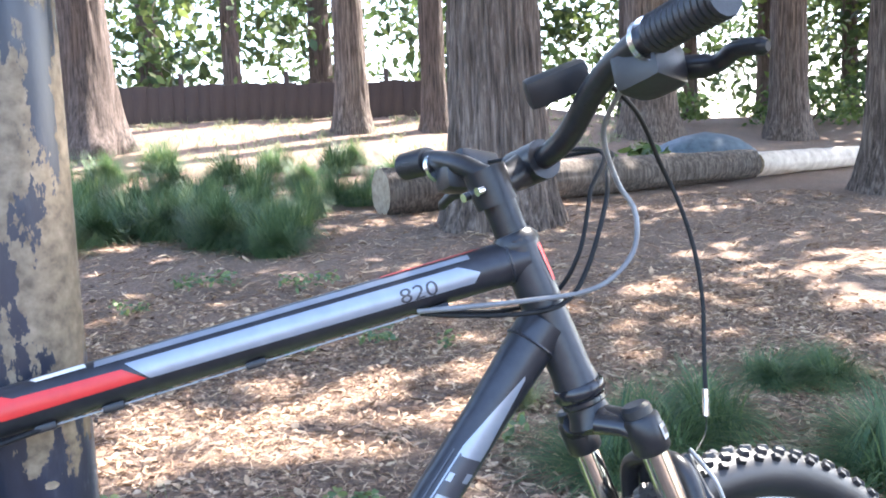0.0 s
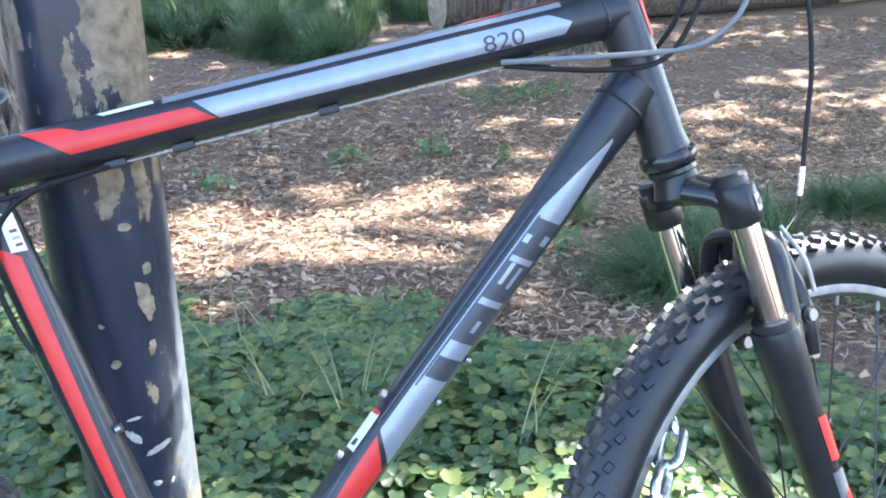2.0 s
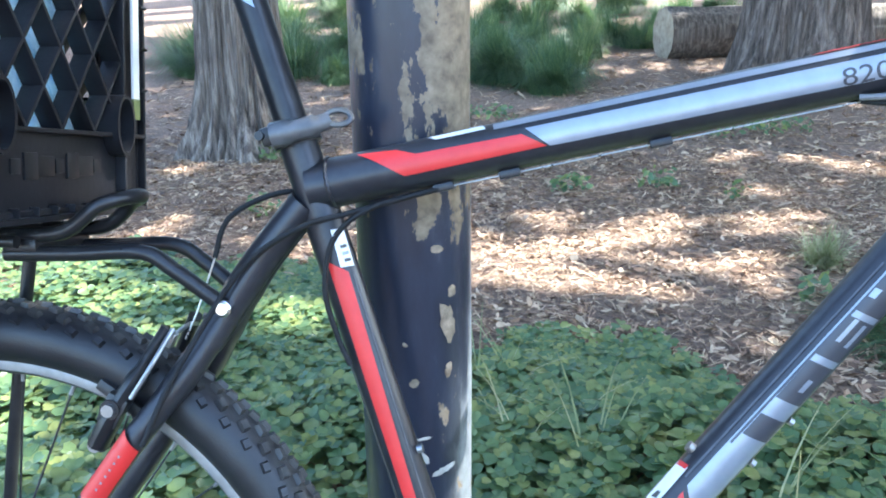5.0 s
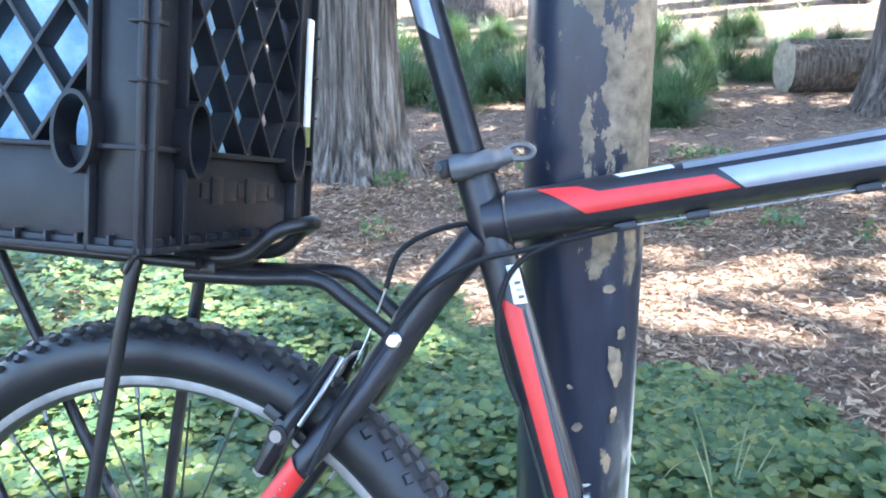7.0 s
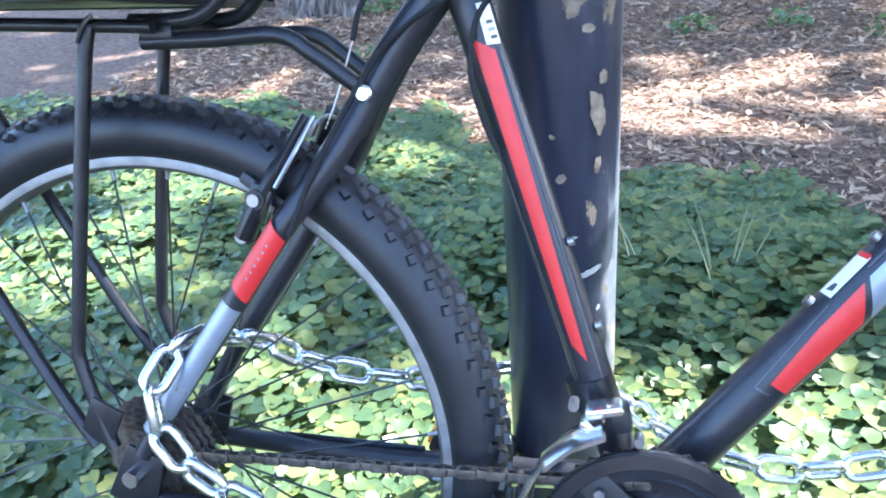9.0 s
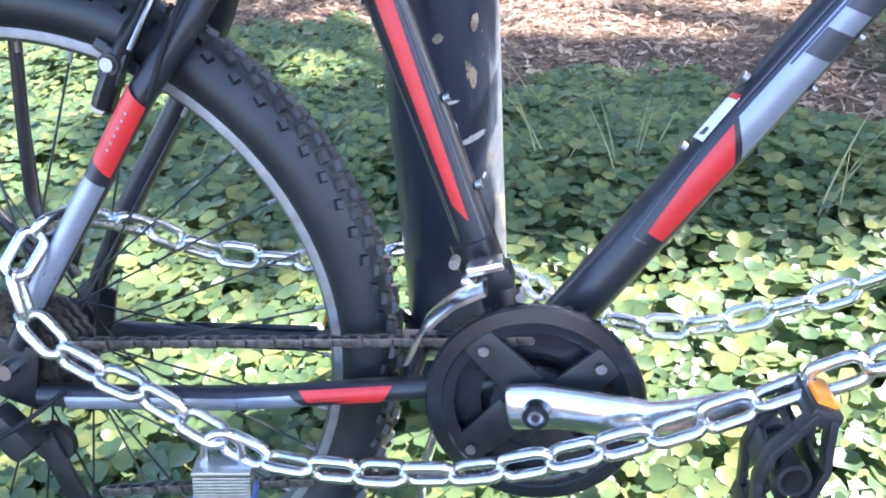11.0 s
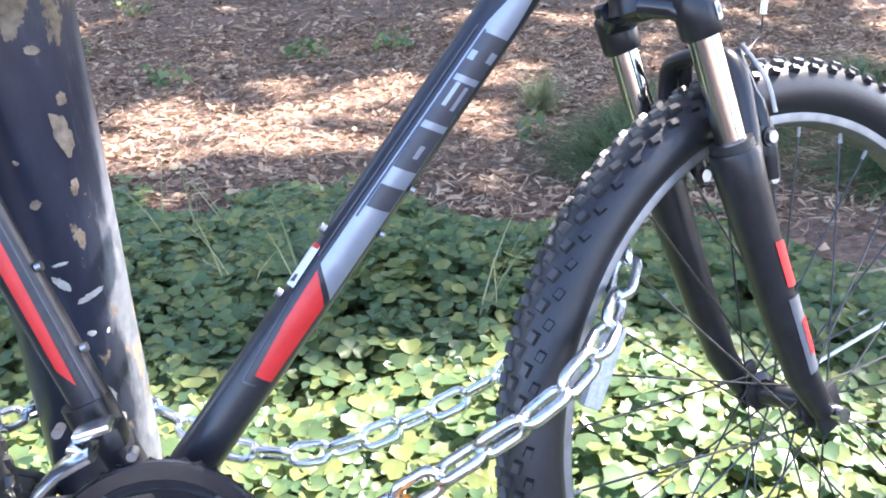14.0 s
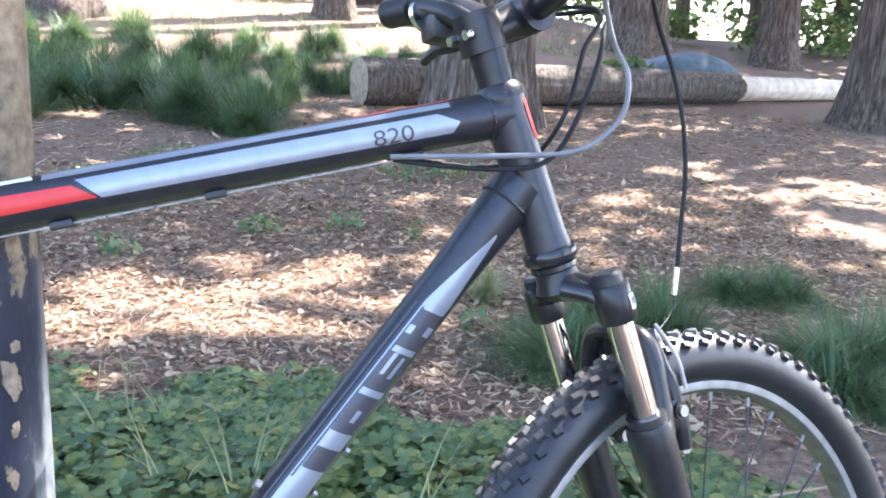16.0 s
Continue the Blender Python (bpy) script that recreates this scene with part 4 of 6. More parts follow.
def chain_run(p, q):
    """One straight run of the drive chain, link by link."""
    links = Shape()
    p, q = Vector(p), Vector(q)
    n = int((q - p).length / 0.0127)
    m0 = between(p, q).to_3x3().to_4x4()
    for k in range(n):
        c = p.lerp(q, (k + 0.5) / n)
        wide = k % 2
        for e in (-1, 1):
            links.join(block(0.0082 if wide else 0.0075, 0.0012, 0.0165, Matrix.Translation(c) @ m0 @ pose(0, e * (0.0042 if wide else 0.0028), 0), 0.0005))
        for e in (-1, 1):
            links.add(*roller(Matrix.Translation(c) @ m0 @ pose(0, 0, e * 0.00635)))
    part("chain_run", links, CHAINM, bike, "oily brown run of roller chain")


def roller(m):
    r = rod((0, -0.0035, 0), (0, 0.0035, 0), 0.0038, 8)
    return [m @ Vector(v) for v in r.v], r.f


chain_run((0.0, -0.047, 0.354), (-0.45, -0.042, 0.327))
chain_run((0.0, -0.047, 0.229), (-0.40, -0.046, 0.175))
fd = part("front_derailleur", sweep(curve([(-0.036, -0.058, 0.404), (-0.06, -0.06, 0.392), (-0.085, -0.06, 0.366), (-0.1, -0.06, 0.336)], 5), [0.017] * 5 + [0.015] * 5 + [0.008] * 6, 10, squash=0.35), ALLOY, bike, "silver front derailleur cage")
part("derailleur_link", block(0.03, 0.022, 0.008, pose(-0.036, -0.046, 0.417, 0, -14, 0), 0.003), ALLOY, fd)
part("derailleur_body", block(0.014, 0.024, 0.02, pose(-0.022, -0.036, 0.406, 0, -16, 0), 0.004), BLACK, fd)
part("cage_bridge", block(0.02, 0.026, 0.006, pose(-0.045, -0.05, 0.405, 0, 25, 0), 0.002), CHROME, fd)
for px_, pz_ in ((-0.06, 0.421), (-0.008, 0.395)):
    part("limit_screw", rod((px_, -0.045, pz_), (px_, -0.058, pz_), 0.0042, 10), DULLSTEEL, fd)
part("derailleur_clamp", rod((-0.044, 0, 0.40) , (-0.052, 0, 0.424), 0.0205, 20), BLACKMETAL, fd)
part("inner_cage", sweep(curve([(-0.036, -0.044, 0.402), (-0.065, -0.045, 0.388), (-0.098, -0.046, 0.34)], 5), 0.009, 8, squash=0.3), CHROME, fd)
rd = part("rear_derailleur", block(0.05, 0.024, 0.03, pose(-0.452, -0.085, 0.262, 0, 50, 0), 0.008), BLACK, bike, "black rear derailleur")
part("derailleur_cage", block(0.022, 0.006, 0.12, pose(-0.425, -0.06, 0.19, 0, -18, 0), 0.003), BLACKMETAL, rd)
for zz, xx in ((0.232, -0.437), (0.152, -0.412)):
    part("jockey_wheel", rod((xx, -0.05, zz), (xx, -0.058, zz), 0.021, 20), BLACK, rd)

# ---------------------------------------------------------------- stem, handlebar, levers, cables (turned with the fork)
TURNED_BAR = TURNED @ pose(0, 0, 0.2) @ pose(0, 0, 0, 1.5, 0, 1.7) @ pose(0, 0, -0.2)
stem = part("stem", sweep(curve([(0, 0, 0.148), (0, 0, 0.19), (0.0, 0, 0.222)], 4), 0.0165, 18), BLACKMETAL, bike, "black stem on the steering column", m=TURNED_BAR)
part("headset_cap", sweep([(0, 0, 0.146), (0, 0, 0.153), (0, 0, 0.16)], [0.0235, 0.0235, 0.018], 22), BLACKMETAL, stem)
part("stem_head", rod((-0.002, 0, 0.19), (-0.002, 0, 0.226), 0.021, 20), BLACKMETAL, stem)
part("stem_arm", sweep([(0.0, 0, 0.206), (0.026, 0, 0.21), (0.05, 0, 0.213)], [0.017, 0.0155, 0.018], 16), BLACKMETAL, stem)
part("bar_clamp", rod((0.054, -0.023, 0.214), (0.054, 0.023, 0.214), 0.02, 18), BLACKMETAL, stem)
for y in (-0.012, 0.012):
    part("stem_bolt", rod((-0.021, y, 0.208), (-0.028, y, 0.208), 0.0045, 10), CHROME, stem)
barline = [(0.022, -0.285, 0.262), (0.034, -0.2, 0.264), (0.045, -0.13, 0.252), (0.053, -0.06, 0.222), (0.054, 0.0, 0.214), (0.052, 0.06, 0.219), (0.05, 0.1, 0.245), (0.05, 0.15, 0.266), (0.048, 0.2, 0.274)]
bar = part("handlebar", sweep(curve(barline, 5), 0.0115, 16), BLACKMETAL, bike, "black riser handlebar", m=TURNED_BAR)
for s in (-1, 1):
    g0, g1 = (Vector((0.0315, -0.215, 0.2637)), Vector((0.0215, -0.288, 0.262))) if s < 0 else (Vector((0.0495, 0.155, 0.267)), Vector((0.0479, 0.203, 0.2745)))
    ridges = [g0.lerp(g1, k / 24) for k in range(25)]
    part("grip", sweep(ridges, [0.0165 if k % 2 else 0.0152 for k in range(25)], 16), RUBBER, bar, "ribbed black rubber grip")
    b0 = Vector((0.036, -0.185, 0.263)) if s < 0 else Vector((0.05, 0.125, 0.256))
    part("shifter", block(0.05, 0.045, 0.042, Matrix.Translation(b0 + Vector((0.012, 0, -0.018))) @ pose(0, 0, 0, 0, 20, s * -12), 0.012), BLACK, bar, "black shifter pod")
    part("shifter_band", rod(b0 + Vector((0, s * 0.016, 0)), b0 + Vector((-0.001, s * 0.022, 0)), 0.0178, 18), ALLOY, bar)
    part("lever_body", block(0.05, 0.028, 0.024, Matrix.Translation(b0 + Vector((0.026, s * -0.014, -0.012))) @ pose(0, 0, 0, 0, 25, 0), 0.007), BLACKMETAL, bar)
    bl = [b0 + Vector(p) for p in ((0.036, s * -0.006, -0.022), (0.048, s * 0.03, -0.036), (0.036, s * 0.062, -0.034), (0.03, s * 0.09, -0.042))]
    part("brake_lever", sweep(curve(bl, 5), [0.0075] * 5 + [0.006] * 5 + [0.0052] * 5 + [0.003], 10, squash=1.3), BLACKMETAL, bar, "black brake lever")
# a bell or reflector stub on the bar
part("bar_reflector", block(0.02, 0.06, 0.028, pose(0.046, -0.085, 0.27, 0, -25, 60), 0.007), BLACK, bar, "black accessory mount")


def cable(name, pts, r=0.0024, mat=None, steps=8):
    return part(name, sweep(curve(pts, steps), r, 8), mat or CABLE, bike, "thin black cable housing" if mat is None else "pale grey cable housing" if mat is PALECABLE else "bare steel cable")


def turned(p):
    return TURNED @ Vector(p)


cable("brake_cable", [turned((0.06, -0.13, 0.25)), (0.475, -0.05, 1.012), (0.521, 0.005, 0.975), (0.544, 0.018, 0.938), (0.558, 0.02, 0.89), (0.563, 0.02, 0.836), (0.560, 0.02, 0.784), (0.558, 0.02, 0.742)])
part("cable_ferrule", rod((0.558, 0.02, 0.746), (0.556, 0.02, 0.719), 0.0033, 10), ALLOY, bike)
cable("bare_cable", [(0.556, 0.02, 0.719), (0.553, 0.02, 0.7), turned((0.064, -0.026, -0.114))], 0.0006, SPOKEM)
cable("shift_cable", [turned((0.06, -0.15, 0.24)), (0.435, -0.06, 0.995), (0.461, -0.022, 0.955), (0.478, -0.02, 0.925), (0.474, -0.022, 0.89), (0.45, -0.025, 0.864), (0.419, -0.027, 0.851), (0.367, -0.029, 0.846), (0.297, -0.022, 0.843), (0.262, -0.012, 0.842)], 0.0025, PALECABLE)
cable("shift_cable", [turned((0.06, 0.15, 0.24)), (0.478, 0.06, 1.0), (0.461, 0.0, 0.965), (0.448, -0.018, 0.929), (0.424, -0.024, 0.873), (0.398, -0.028, 0.842), (0.357, -0.028, 0.834), (0.3, -0.018, 0.836), (0.264, -0.006, 0.84)])
cable("brake_cable", [turned((0.06, 0.13, 0.25)), (0.47, 0.05, 1.0), (0.45, 0.02, 0.95), (0.43, 0.01, 0.89), (0.405, 0.024, 0.85), (0.36, 0.026, 0.838), (0.3, 0.015, 0.84), (0.262, 0.006, 0.842)])
ttd = (TT1 - TT0).normalized()
tn = Vector((-ttd.z, 0, ttd.x))
for off in (-0.008, 0.004):
    cable("bare_cable", [TT0.lerp(TT1, 0.20) - tn * 0.0225 + Vector((0, off, 0)), TT0.lerp(TT1, 0.83) - tn * 0.0225 + Vector((0, off, 0))], 0.0006, WIRE, 2)
for u in (0.2, 0.30, 0.52, 0.83):
    part("cable_stop", block(0.018, 0.022, 0.007, Matrix.Translation(TT0.lerp(TT1, u) - tn * 0.0222) @ pose(0, 0, 0, 0, -14, 0), 0.002), BLACKMETAL, bike)
cable("brake_cable", [TT0.lerp(TT1, 0.2) - tn * 0.0225 + Vector((0, -0.008, 0)), (-0.13, -0.024, 0.742), (-0.172, -0.03, 0.728), (-0.222, -0.026, 0.69), (-0.268, -0.05, 0.606), (-0.29, -0.062, 0.55)])
cable("shift_cable", [TT0.lerp(TT1, 0.2) - tn * 0.0225 + Vector((0, 0.004, 0)), (-0.11, -0.021, 0.748), (-0.142, -0.022, 0.722), (-0.150, -0.022, 0.68), (-0.14, -0.019, 0.64), (-0.128, -0.019, 0.615)])
cable("brake_cable", [(-0.14, 0.024, 0.752), (-0.19, 0.0, 0.757), (-0.235, -0.01, 0.735), (-0.248, -0.012, 0.70)])
cable("bare_cable", [(-0.248, -0.012, 0.70), (-0.262, -0.015, 0.655), (-0.272, -0.018, 0.63)], 0.0009, WIRE, 4)
cable("bare_cable", [(-0.128, -0.019, 0.615), (-0.06, -0.02, 0.43)], 0.0006, SPOKEM, 2)
cable("shift_cable", [(-0.40, -0.075, 0.30), (-0.45, -0.11, 0.27), (-0.52, -0.11, 0.262), (-0.60, -0.1, 0.25), (-0.53, -0.09, 0.235), (-0.46, -0.088, 0.255)])

# ---------------------------------------------------------------- rear rack
rack = part("rack", sweep([(-0.40, -0.052, 0.712), (-0.72, -0.052, 0.718)], 0.0055, 10), BLACKMETAL, bike, "black tubular rear rack")
part("deck_rail", sweep([(-0.40, 0.052, 0.712), (-0.72, 0.052, 0.718)], 0.0055, 10), BLACKMETAL, rack)
for x in (-0.41, -0.52, -0.64, -0.72):
    part("deck_bar", sweep([(x, -0.052, 0.714), (x, 0.052, 0.714)], 0.0045, 8), BLACKMETAL, rack)
loopp = [(-0.43, -0.035, 0.716), (-0.385, -0.035, 0.717), (-0.362, -0.034, 0.724), (-0.342, -0.03, 0.742), (-0.324, -0.012, 0.749), (-0.324, 0.012, 0.749), (-0.342, 0.03, 0.742), (-0.362, 0.034, 0.724), (-0.385, 0.035, 0.717), (-0.43, 0.035, 0.716)]
part("front_hoop", sweep(curve(loopp, 5), 0.0066, 12), BLACKMETAL, rack)
part("deck_plate", block(0.03, 0.085, 0.012, pose(-0.405, 0, 0.708), 0.003), BLACKMETAL, rack)
for s in (-1, 1):
    arm = [(-0.42, s * 0.036, 0.70), (-0.36, s * 0.034, 0.702), (-0.303, s * 0.032, 0.705), (-0.274, s * 0.031, 0.69), (-0.245, s * 0.027, 0.669), (-0.234, s * 0.023, 0.66)]
    part("stay_arm", sweep(curve(arm, 5), 0.0068, 12), BLACKMETAL, rack)
    part("stay_bolt", sweep([(-0.234, s * 0.012, 0.66), (-0.234, s * 0.032, 0.66), (-0.234, s * 0.034, 0.66)], [0.0072, 0.0072, 0.005], 16), ALLOY, rack, "bright stay bolt")
    part("rack_leg", sweep(curve([(-0.456, s * 0.055, 0.712), (-0.460, s * 0.058, 0.69), (-0.474, s * 0.061, 0.60), (-0.493, s * 0.066, 0.46), (-0.494, s * 0.068, 0.42), (-0.468, s * 0.072, 0.345)], 6), 0.0062, 12), BLACKMETAL, rack)
    part("rack_leg", sweep(curve([(-0.70, s * 0.055, 0.71), (-0.66, s * 0.06, 0.63), (-0.54, s * 0.066, 0.42), (-0.485, s * 0.072, 0.345)], 6), 0.0062, 12), BLACKMETAL, rack)
    part("leg_plate", block(0.032, 0.004, 0.04, pose(-0.476, s * 0.074, 0.37, 0, 25, 0), 0.0015), BLACKMETAL, rack)
part("cable_tie", sweep(curve([(-0.462, -0.064, 0.70), (-0.455, -0.066, 0.712), (-0.448, -0.06, 0.722)], 4), 0.0018, 6), SATIN, rack, "grey cable tie")

# ---------------------------------------------------------------- crate on the rack, with a bag in it
CX0, CX1, CY0, CY1, CZ0, CZ1 = -0.71, -0.379, -0.163, 0.122, 0.729, 1.007
crate = thing("crate", "black plastic milk crate with diamond lattice sides on the rack", "crate", m=LEAN)
part("crate_floor", block(CX1 - CX0, CY1 - CY0, 0.008, pose((CX0 + CX1) / 2, (CY0 + CY1) / 2, CZ0 + 0.006), 0.002), CRATEM, crate)


def crate_side(length, m):
    """One side in its own plane: x along it from 0, z up from the floor, y outwards is -y."""
    H, band, col = CZ1 - CZ0, 0.074, 0.042
    part("lower_panel", block(length - 0.02, 0.004, band, m @ pose(length / 2, 0.006, band / 2), 0.001), CRATEM, crate)
    part("lower_lip", block(length, 0.012, 0.005, m @ pose(length / 2, 0.0, 0.0025), 0.001), CRATEM, crate)
    for xa, xb in ((0.0, col - 0.004), (col + 0.022, length - col - 0.022), (length - col + 0.004, length)):
        part("middle_rib", block(xb - xa, 0.014, 0.004, m @ pose((xa + xb) / 2, 0.001, band), 0.001), CRATEM, crate)
    part("top_rim", block(length, 0.022, 0.02, m @ pose(length / 2, 0.002, H - 0.01), 0.003), CRATEM, crate)
    for x in (col / 2, length - col / 2):
        part("corner_panel", block(col - 0.006, 0.004, H, m @ pose(x, 0.004, H / 2), 0.001), CRATEM, crate)
    for x, spans in ((0.003, ((0, H),)), (col, ((0, band - 0.012), (band + 0.03, H))), (length - col, ((0, band - 0.012), (band + 0.03, H))), (length - 0.003, ((0, H),))):
        for za, zb in spans:
            part("upright_rib", block(0.004, 0.014, zb - za, m @ pose(x, 0.001, (za + zb) / 2), 0.001), CRATEM, crate)
    n = int(length / 0.024)
    for k in range(1, n):
        part("small_rib", block(0.0025, 0.01, 0.009, m @ pose(k * length / n, 0.0, 0.008), 0.0008), CRATEM, crate)
    for zz in (0.12, 0.16, 0.2):
        for x in (0.006, length - 0.006):
            part("tab", block(0.012, 0.012, 0.003, m @ pose(x, -0.002, zz), 0.0008), CRATEM, crate)
    # diamond lattice of deep ribs
    x0, x1, z0, z1 = col, length - col, band + 0.002, H - 0.02
    step, rise = 0.05, 1.35
    collars = [(col + 0.009, band + 0.009), (length - col - 0.009, band + 0.009)]
    for sg in (-1, 1):
        k = -20
        while k < 30:
            xa = x0 + k * step
            pts = []
            for z in (z0, z1):
                pts.append((xa + sg * (z - z0) / rise, z))
            (xa0, za), (xb0, zb) = pts
            t0, t1 = 0.0, 1.0
            dx = xb0 - xa0
            lo, hi = sorted(((x0 - xa0) / dx, (x1 - xa0) / dx))
            t0, t1 = max(t0, lo), min(t1, hi)
            # the ribs stop at the collars
            free, run = [], None
            for g in range(81):
                t = t0 + (t1 - t0) * g / 80
                px, pz = xa0 + dx * t, za + (zb - za) * t
                inside = t1 <= t0 or any(((px - cx) / 0.0155) ** 2 + ((pz - cz) / 0.0275) ** 2 < 1 for cx, cz in collars)
                if not inside and run is None:
                    run = t
                if run is not None and (inside or g == 80):
                    free.append((run, t))
                    run = None
            for t0, t1 in free:
                if t1 - t0 < 0.03:
                    continue
                p = Vector((xa0 + dx * t0, 0.006, za + (zb - za) * t0))
                q = Vector((xa0 + dx * t1, 0.006, za + (zb - za) * t1))
                part("lattice_rib", block(0.0034, 0.018, (q - p).length, m @ between(p, q), 0.0006), CRATEM, crate)
            k += 1
    # oval collars at the lower corners of the lattice
    for x, zc in collars:
        ring = [(x + 0.017 * math.cos(a), 0.0, zc + 0.029 * math.sin(a)) for a in np.linspace(0, 2 * math.pi, 28, endpoint=False)]
        sh, nn = Shape(), len(ring)
        v = [m @ Vector((px, py + d, pz)) for d in (-0.012, 0.012) for px, py, pz in ring] + [m @ Vector((x + (px - x) * 0.82, py + d, zc + (pz - zc) * 0.88)) for d in (-0.012, 0.012) for px, py, pz in ring]
        f = []
        for j in range(nn):
            j2 = (j + 1) % nn
            f += [(j, j2, nn + j2, nn + j), (2 * nn + j2, 2 * nn + j, 3 * nn + j, 3 * nn + j2), (j2, j, 2 * nn + j, 2 * nn + j2), (nn + j, nn + j2, 3 * nn + j2, 3 * nn + j)]
        part("oval_collar", sh.add(v, f), CRATEM, crate)


LX, LY = CX1 - CX0, CY1 - CY0
crate_side(LX, pose(CX0, CY0, CZ0))
crate_side(LY, pose(CX1, CY0, CZ0, 0, 0, 90))
crate_side(LX, pose(CX1, CY1, CZ0, 0, 0, 180))
crate_side(LY, pose(CX0, CY1, CZ0, 0, 0, 270))
for k in range(7):
    part("mark_bar", block(0.002, 0.012 + 0.006 * (k % 3), 0.012 + 0.005 * ((k * 2) % 3), pose(CX1 - 0.003, CY0 + 0.085 + k * 0.02, CZ0 + 0.045), 0.0005), BLACKMETAL, crate)
tagp = part("tag_strip", block(0.003, 0.012, 0.11, pose(CX1 + 0.006, CY1 - 0.022, CZ0 + 0.16), 0.001), WHITELABEL, crate, "white plastic tag with a yellow end")
part("tag_end", block(0.0035, 0.0125, 0.02, pose(CX1 + 0.006, CY1 - 0.022, CZ0 + 0.10), 0.001), DRYGRASS, crate)
bagv, bagf = [], []
for i in range(25):
    for j in range(32):
        t, a = i / 24, 2 * math.pi * j / 32
        e = 0.62
        cx, cy = math.cos(a), math.sin(a)
        w = 1.0 - 0.12 * t
        px = math.copysign(abs(cx) ** e, cx) * 0.150 * w
        py = math.copysign(abs(cy) ** e, cy) * 0.125 * w
        k = 1 + 0.09 * noise.noise(Vector((px * 22, py * 22, t * 6)))
        bagv.append(((CX0 + CX1) / 2 + px * min(k, 1.0), (CY0 + CY1) / 2 + py * min(k, 1.0), CZ0 + 0.012 + t * 0.235 + 0.012 * noise.noise(Vector((px * 15, py * 15, t * 4))) * (0 if i == 0 else 1)))
bagf = [(i * 32 + j, i * 32 + (j + 1) % 32, (i + 1) * 32 + (j + 1) % 32, (i + 1) * 32 + j) for i in range(24) for j in range(32)] + [tuple(reversed(range(32))), tuple(range(24 * 32, 25 * 32))]
bag = new("plastic_bag", Shape().add(bagv, bagf).mesh("plastic_bag", 180))
bag.data.materials.append(BLUEBAG)
bag.matrix_basis = LEAN.copy()
tagged(bag, "crumpled pale blue plastic bag filling the black crate", "bag")

# ---------------------------------------------------------------- security chain and padlock
CH = [(0.418, -0.02, 0.527), (0.392, -0.062, 0.492), (0.35, -0.118, 0.466), (0.31, -0.137, 0.441), (0.276, -0.137, 0.420), (0.230, -0.127, 0.388), (0.193, -0.118, 0.364), (0.107, -0.116, 0.321), (0.037, -0.116, 0.294), (-0.044, -0.115, 0.271), (-0.126, -0.112, 0.263), (-0.205, -0.108, 0.265), (-0.258, -0.104, 0.287), (-0.315, -0.098, 0.318), (-0.377, -0.093, 0.343), (-0.412, -0.088, 0.382), (-0.413, -0.081, 0.426), (-0.393, -0.035, 0.446), (-0.362, 0.03, 0.416), (-0.325, 0.075, 0.376), (-0.245, 0.1, 0.358), (-0.185, 0.14, 0.347), (-0.155, 0.2, 0.335), (-0.09, 0.235, 0.322), (-0.02, 0.205, 0.308), (0.015, 0.155, 0.3), (0.08, 0.11, 0.299), (0.148, 0.1, 0.299), (0.232, 0.09, 0.327), (0.311, 0.075, 0.368), (0.365, 0.045, 0.42), (0.41, 0.015, 0.49)]
LINK_L, LINK_W, LINK_R = 0.049, 0.0285, 0.0046
half, rad = (LINK_L - LINK_W) / 2, LINK_W / 2 - LINK_R
oval = [(half + rad * math.cos(a), rad * math.sin(a), 0) for a in np.linspace(-math.pi / 2, math.pi / 2, 9)] + [(-half + rad * math.cos(a), rad * math.sin(a), 0) for a in np.linspace(math.pi / 2, 3 * math.pi / 2, 9)]
LINKMESH = sweep(oval, LINK_R, 10, closed=True).mesh("link", 180)
schain = thing("security_chain", "bright zinc-plated steel chain looped through both wheels and round the pole", "chain", m=LEAN)
fine = curve(CH, 24, closed=True)
acc = [0.0]
for i in range(1, len(fine) + 1):
    acc.append(acc[-1] + (fine[i % len(fine)] - fine[i - 1]).length)
PITCH = LINK_L - 2 * LINK_R * 1.15
nl = int(round(acc[-1] / PITCH / 2)) * 2


def along(d):
    d %= acc[-1]
    i = int(np.searchsorted(acc, d, side="right")) - 1
    i = min(i, len(fine) - 1)
    t = (d - acc[i]) / max(acc[i + 1] - acc[i], 1e-9)
    return fine[i].lerp(fine[(i + 1) % len(fine)], t)


rl = random.Random(5)
for k in range(nl):
    d0 = acc[-1] * k / nl
    p, q = along(d0 - PITCH / 2), along(d0 + PITCH / 2)
    x = (q - p).normalized()
    up = Vector((0, -0.45, 0.9))
    y = (up - x * up.dot(x)).normalized()
    z = x.cross(y)
    m = Matrix.Translation((p + q) / 2) @ Matrix((x, y, z)).transposed().to_4x4() @ Matrix.Rotation(radians((k % 2) * 90 + 20 + rl.uniform(-14, 14)), 4, "X")
    part("link", LINKMESH, ZINC, schain, m=m)
lock = thing("padlock", "laminated steel padlock with a blue bumper hanging from the chain", "padlock", m=LEAN @ pose(-0.248, -0.11, 0.243, 0, 4, 12))
for k in range(7):
    part("laminate_plate", block(0.046, 0.026, 0.0026, pose(0, 0, -0.006 + k * 0.003), 0.0008), BRASSY, lock)
part("bumper", block(0.052, 0.031, 0.011, pose(0, 0, -0.013), 0.004), BLUEVINYL, lock, "blue vinyl bumper")
part("top_plate", block(0.047, 0.027, 0.004, pose(0, 0, 0.0165), 0.0015), BRASSY, lock)
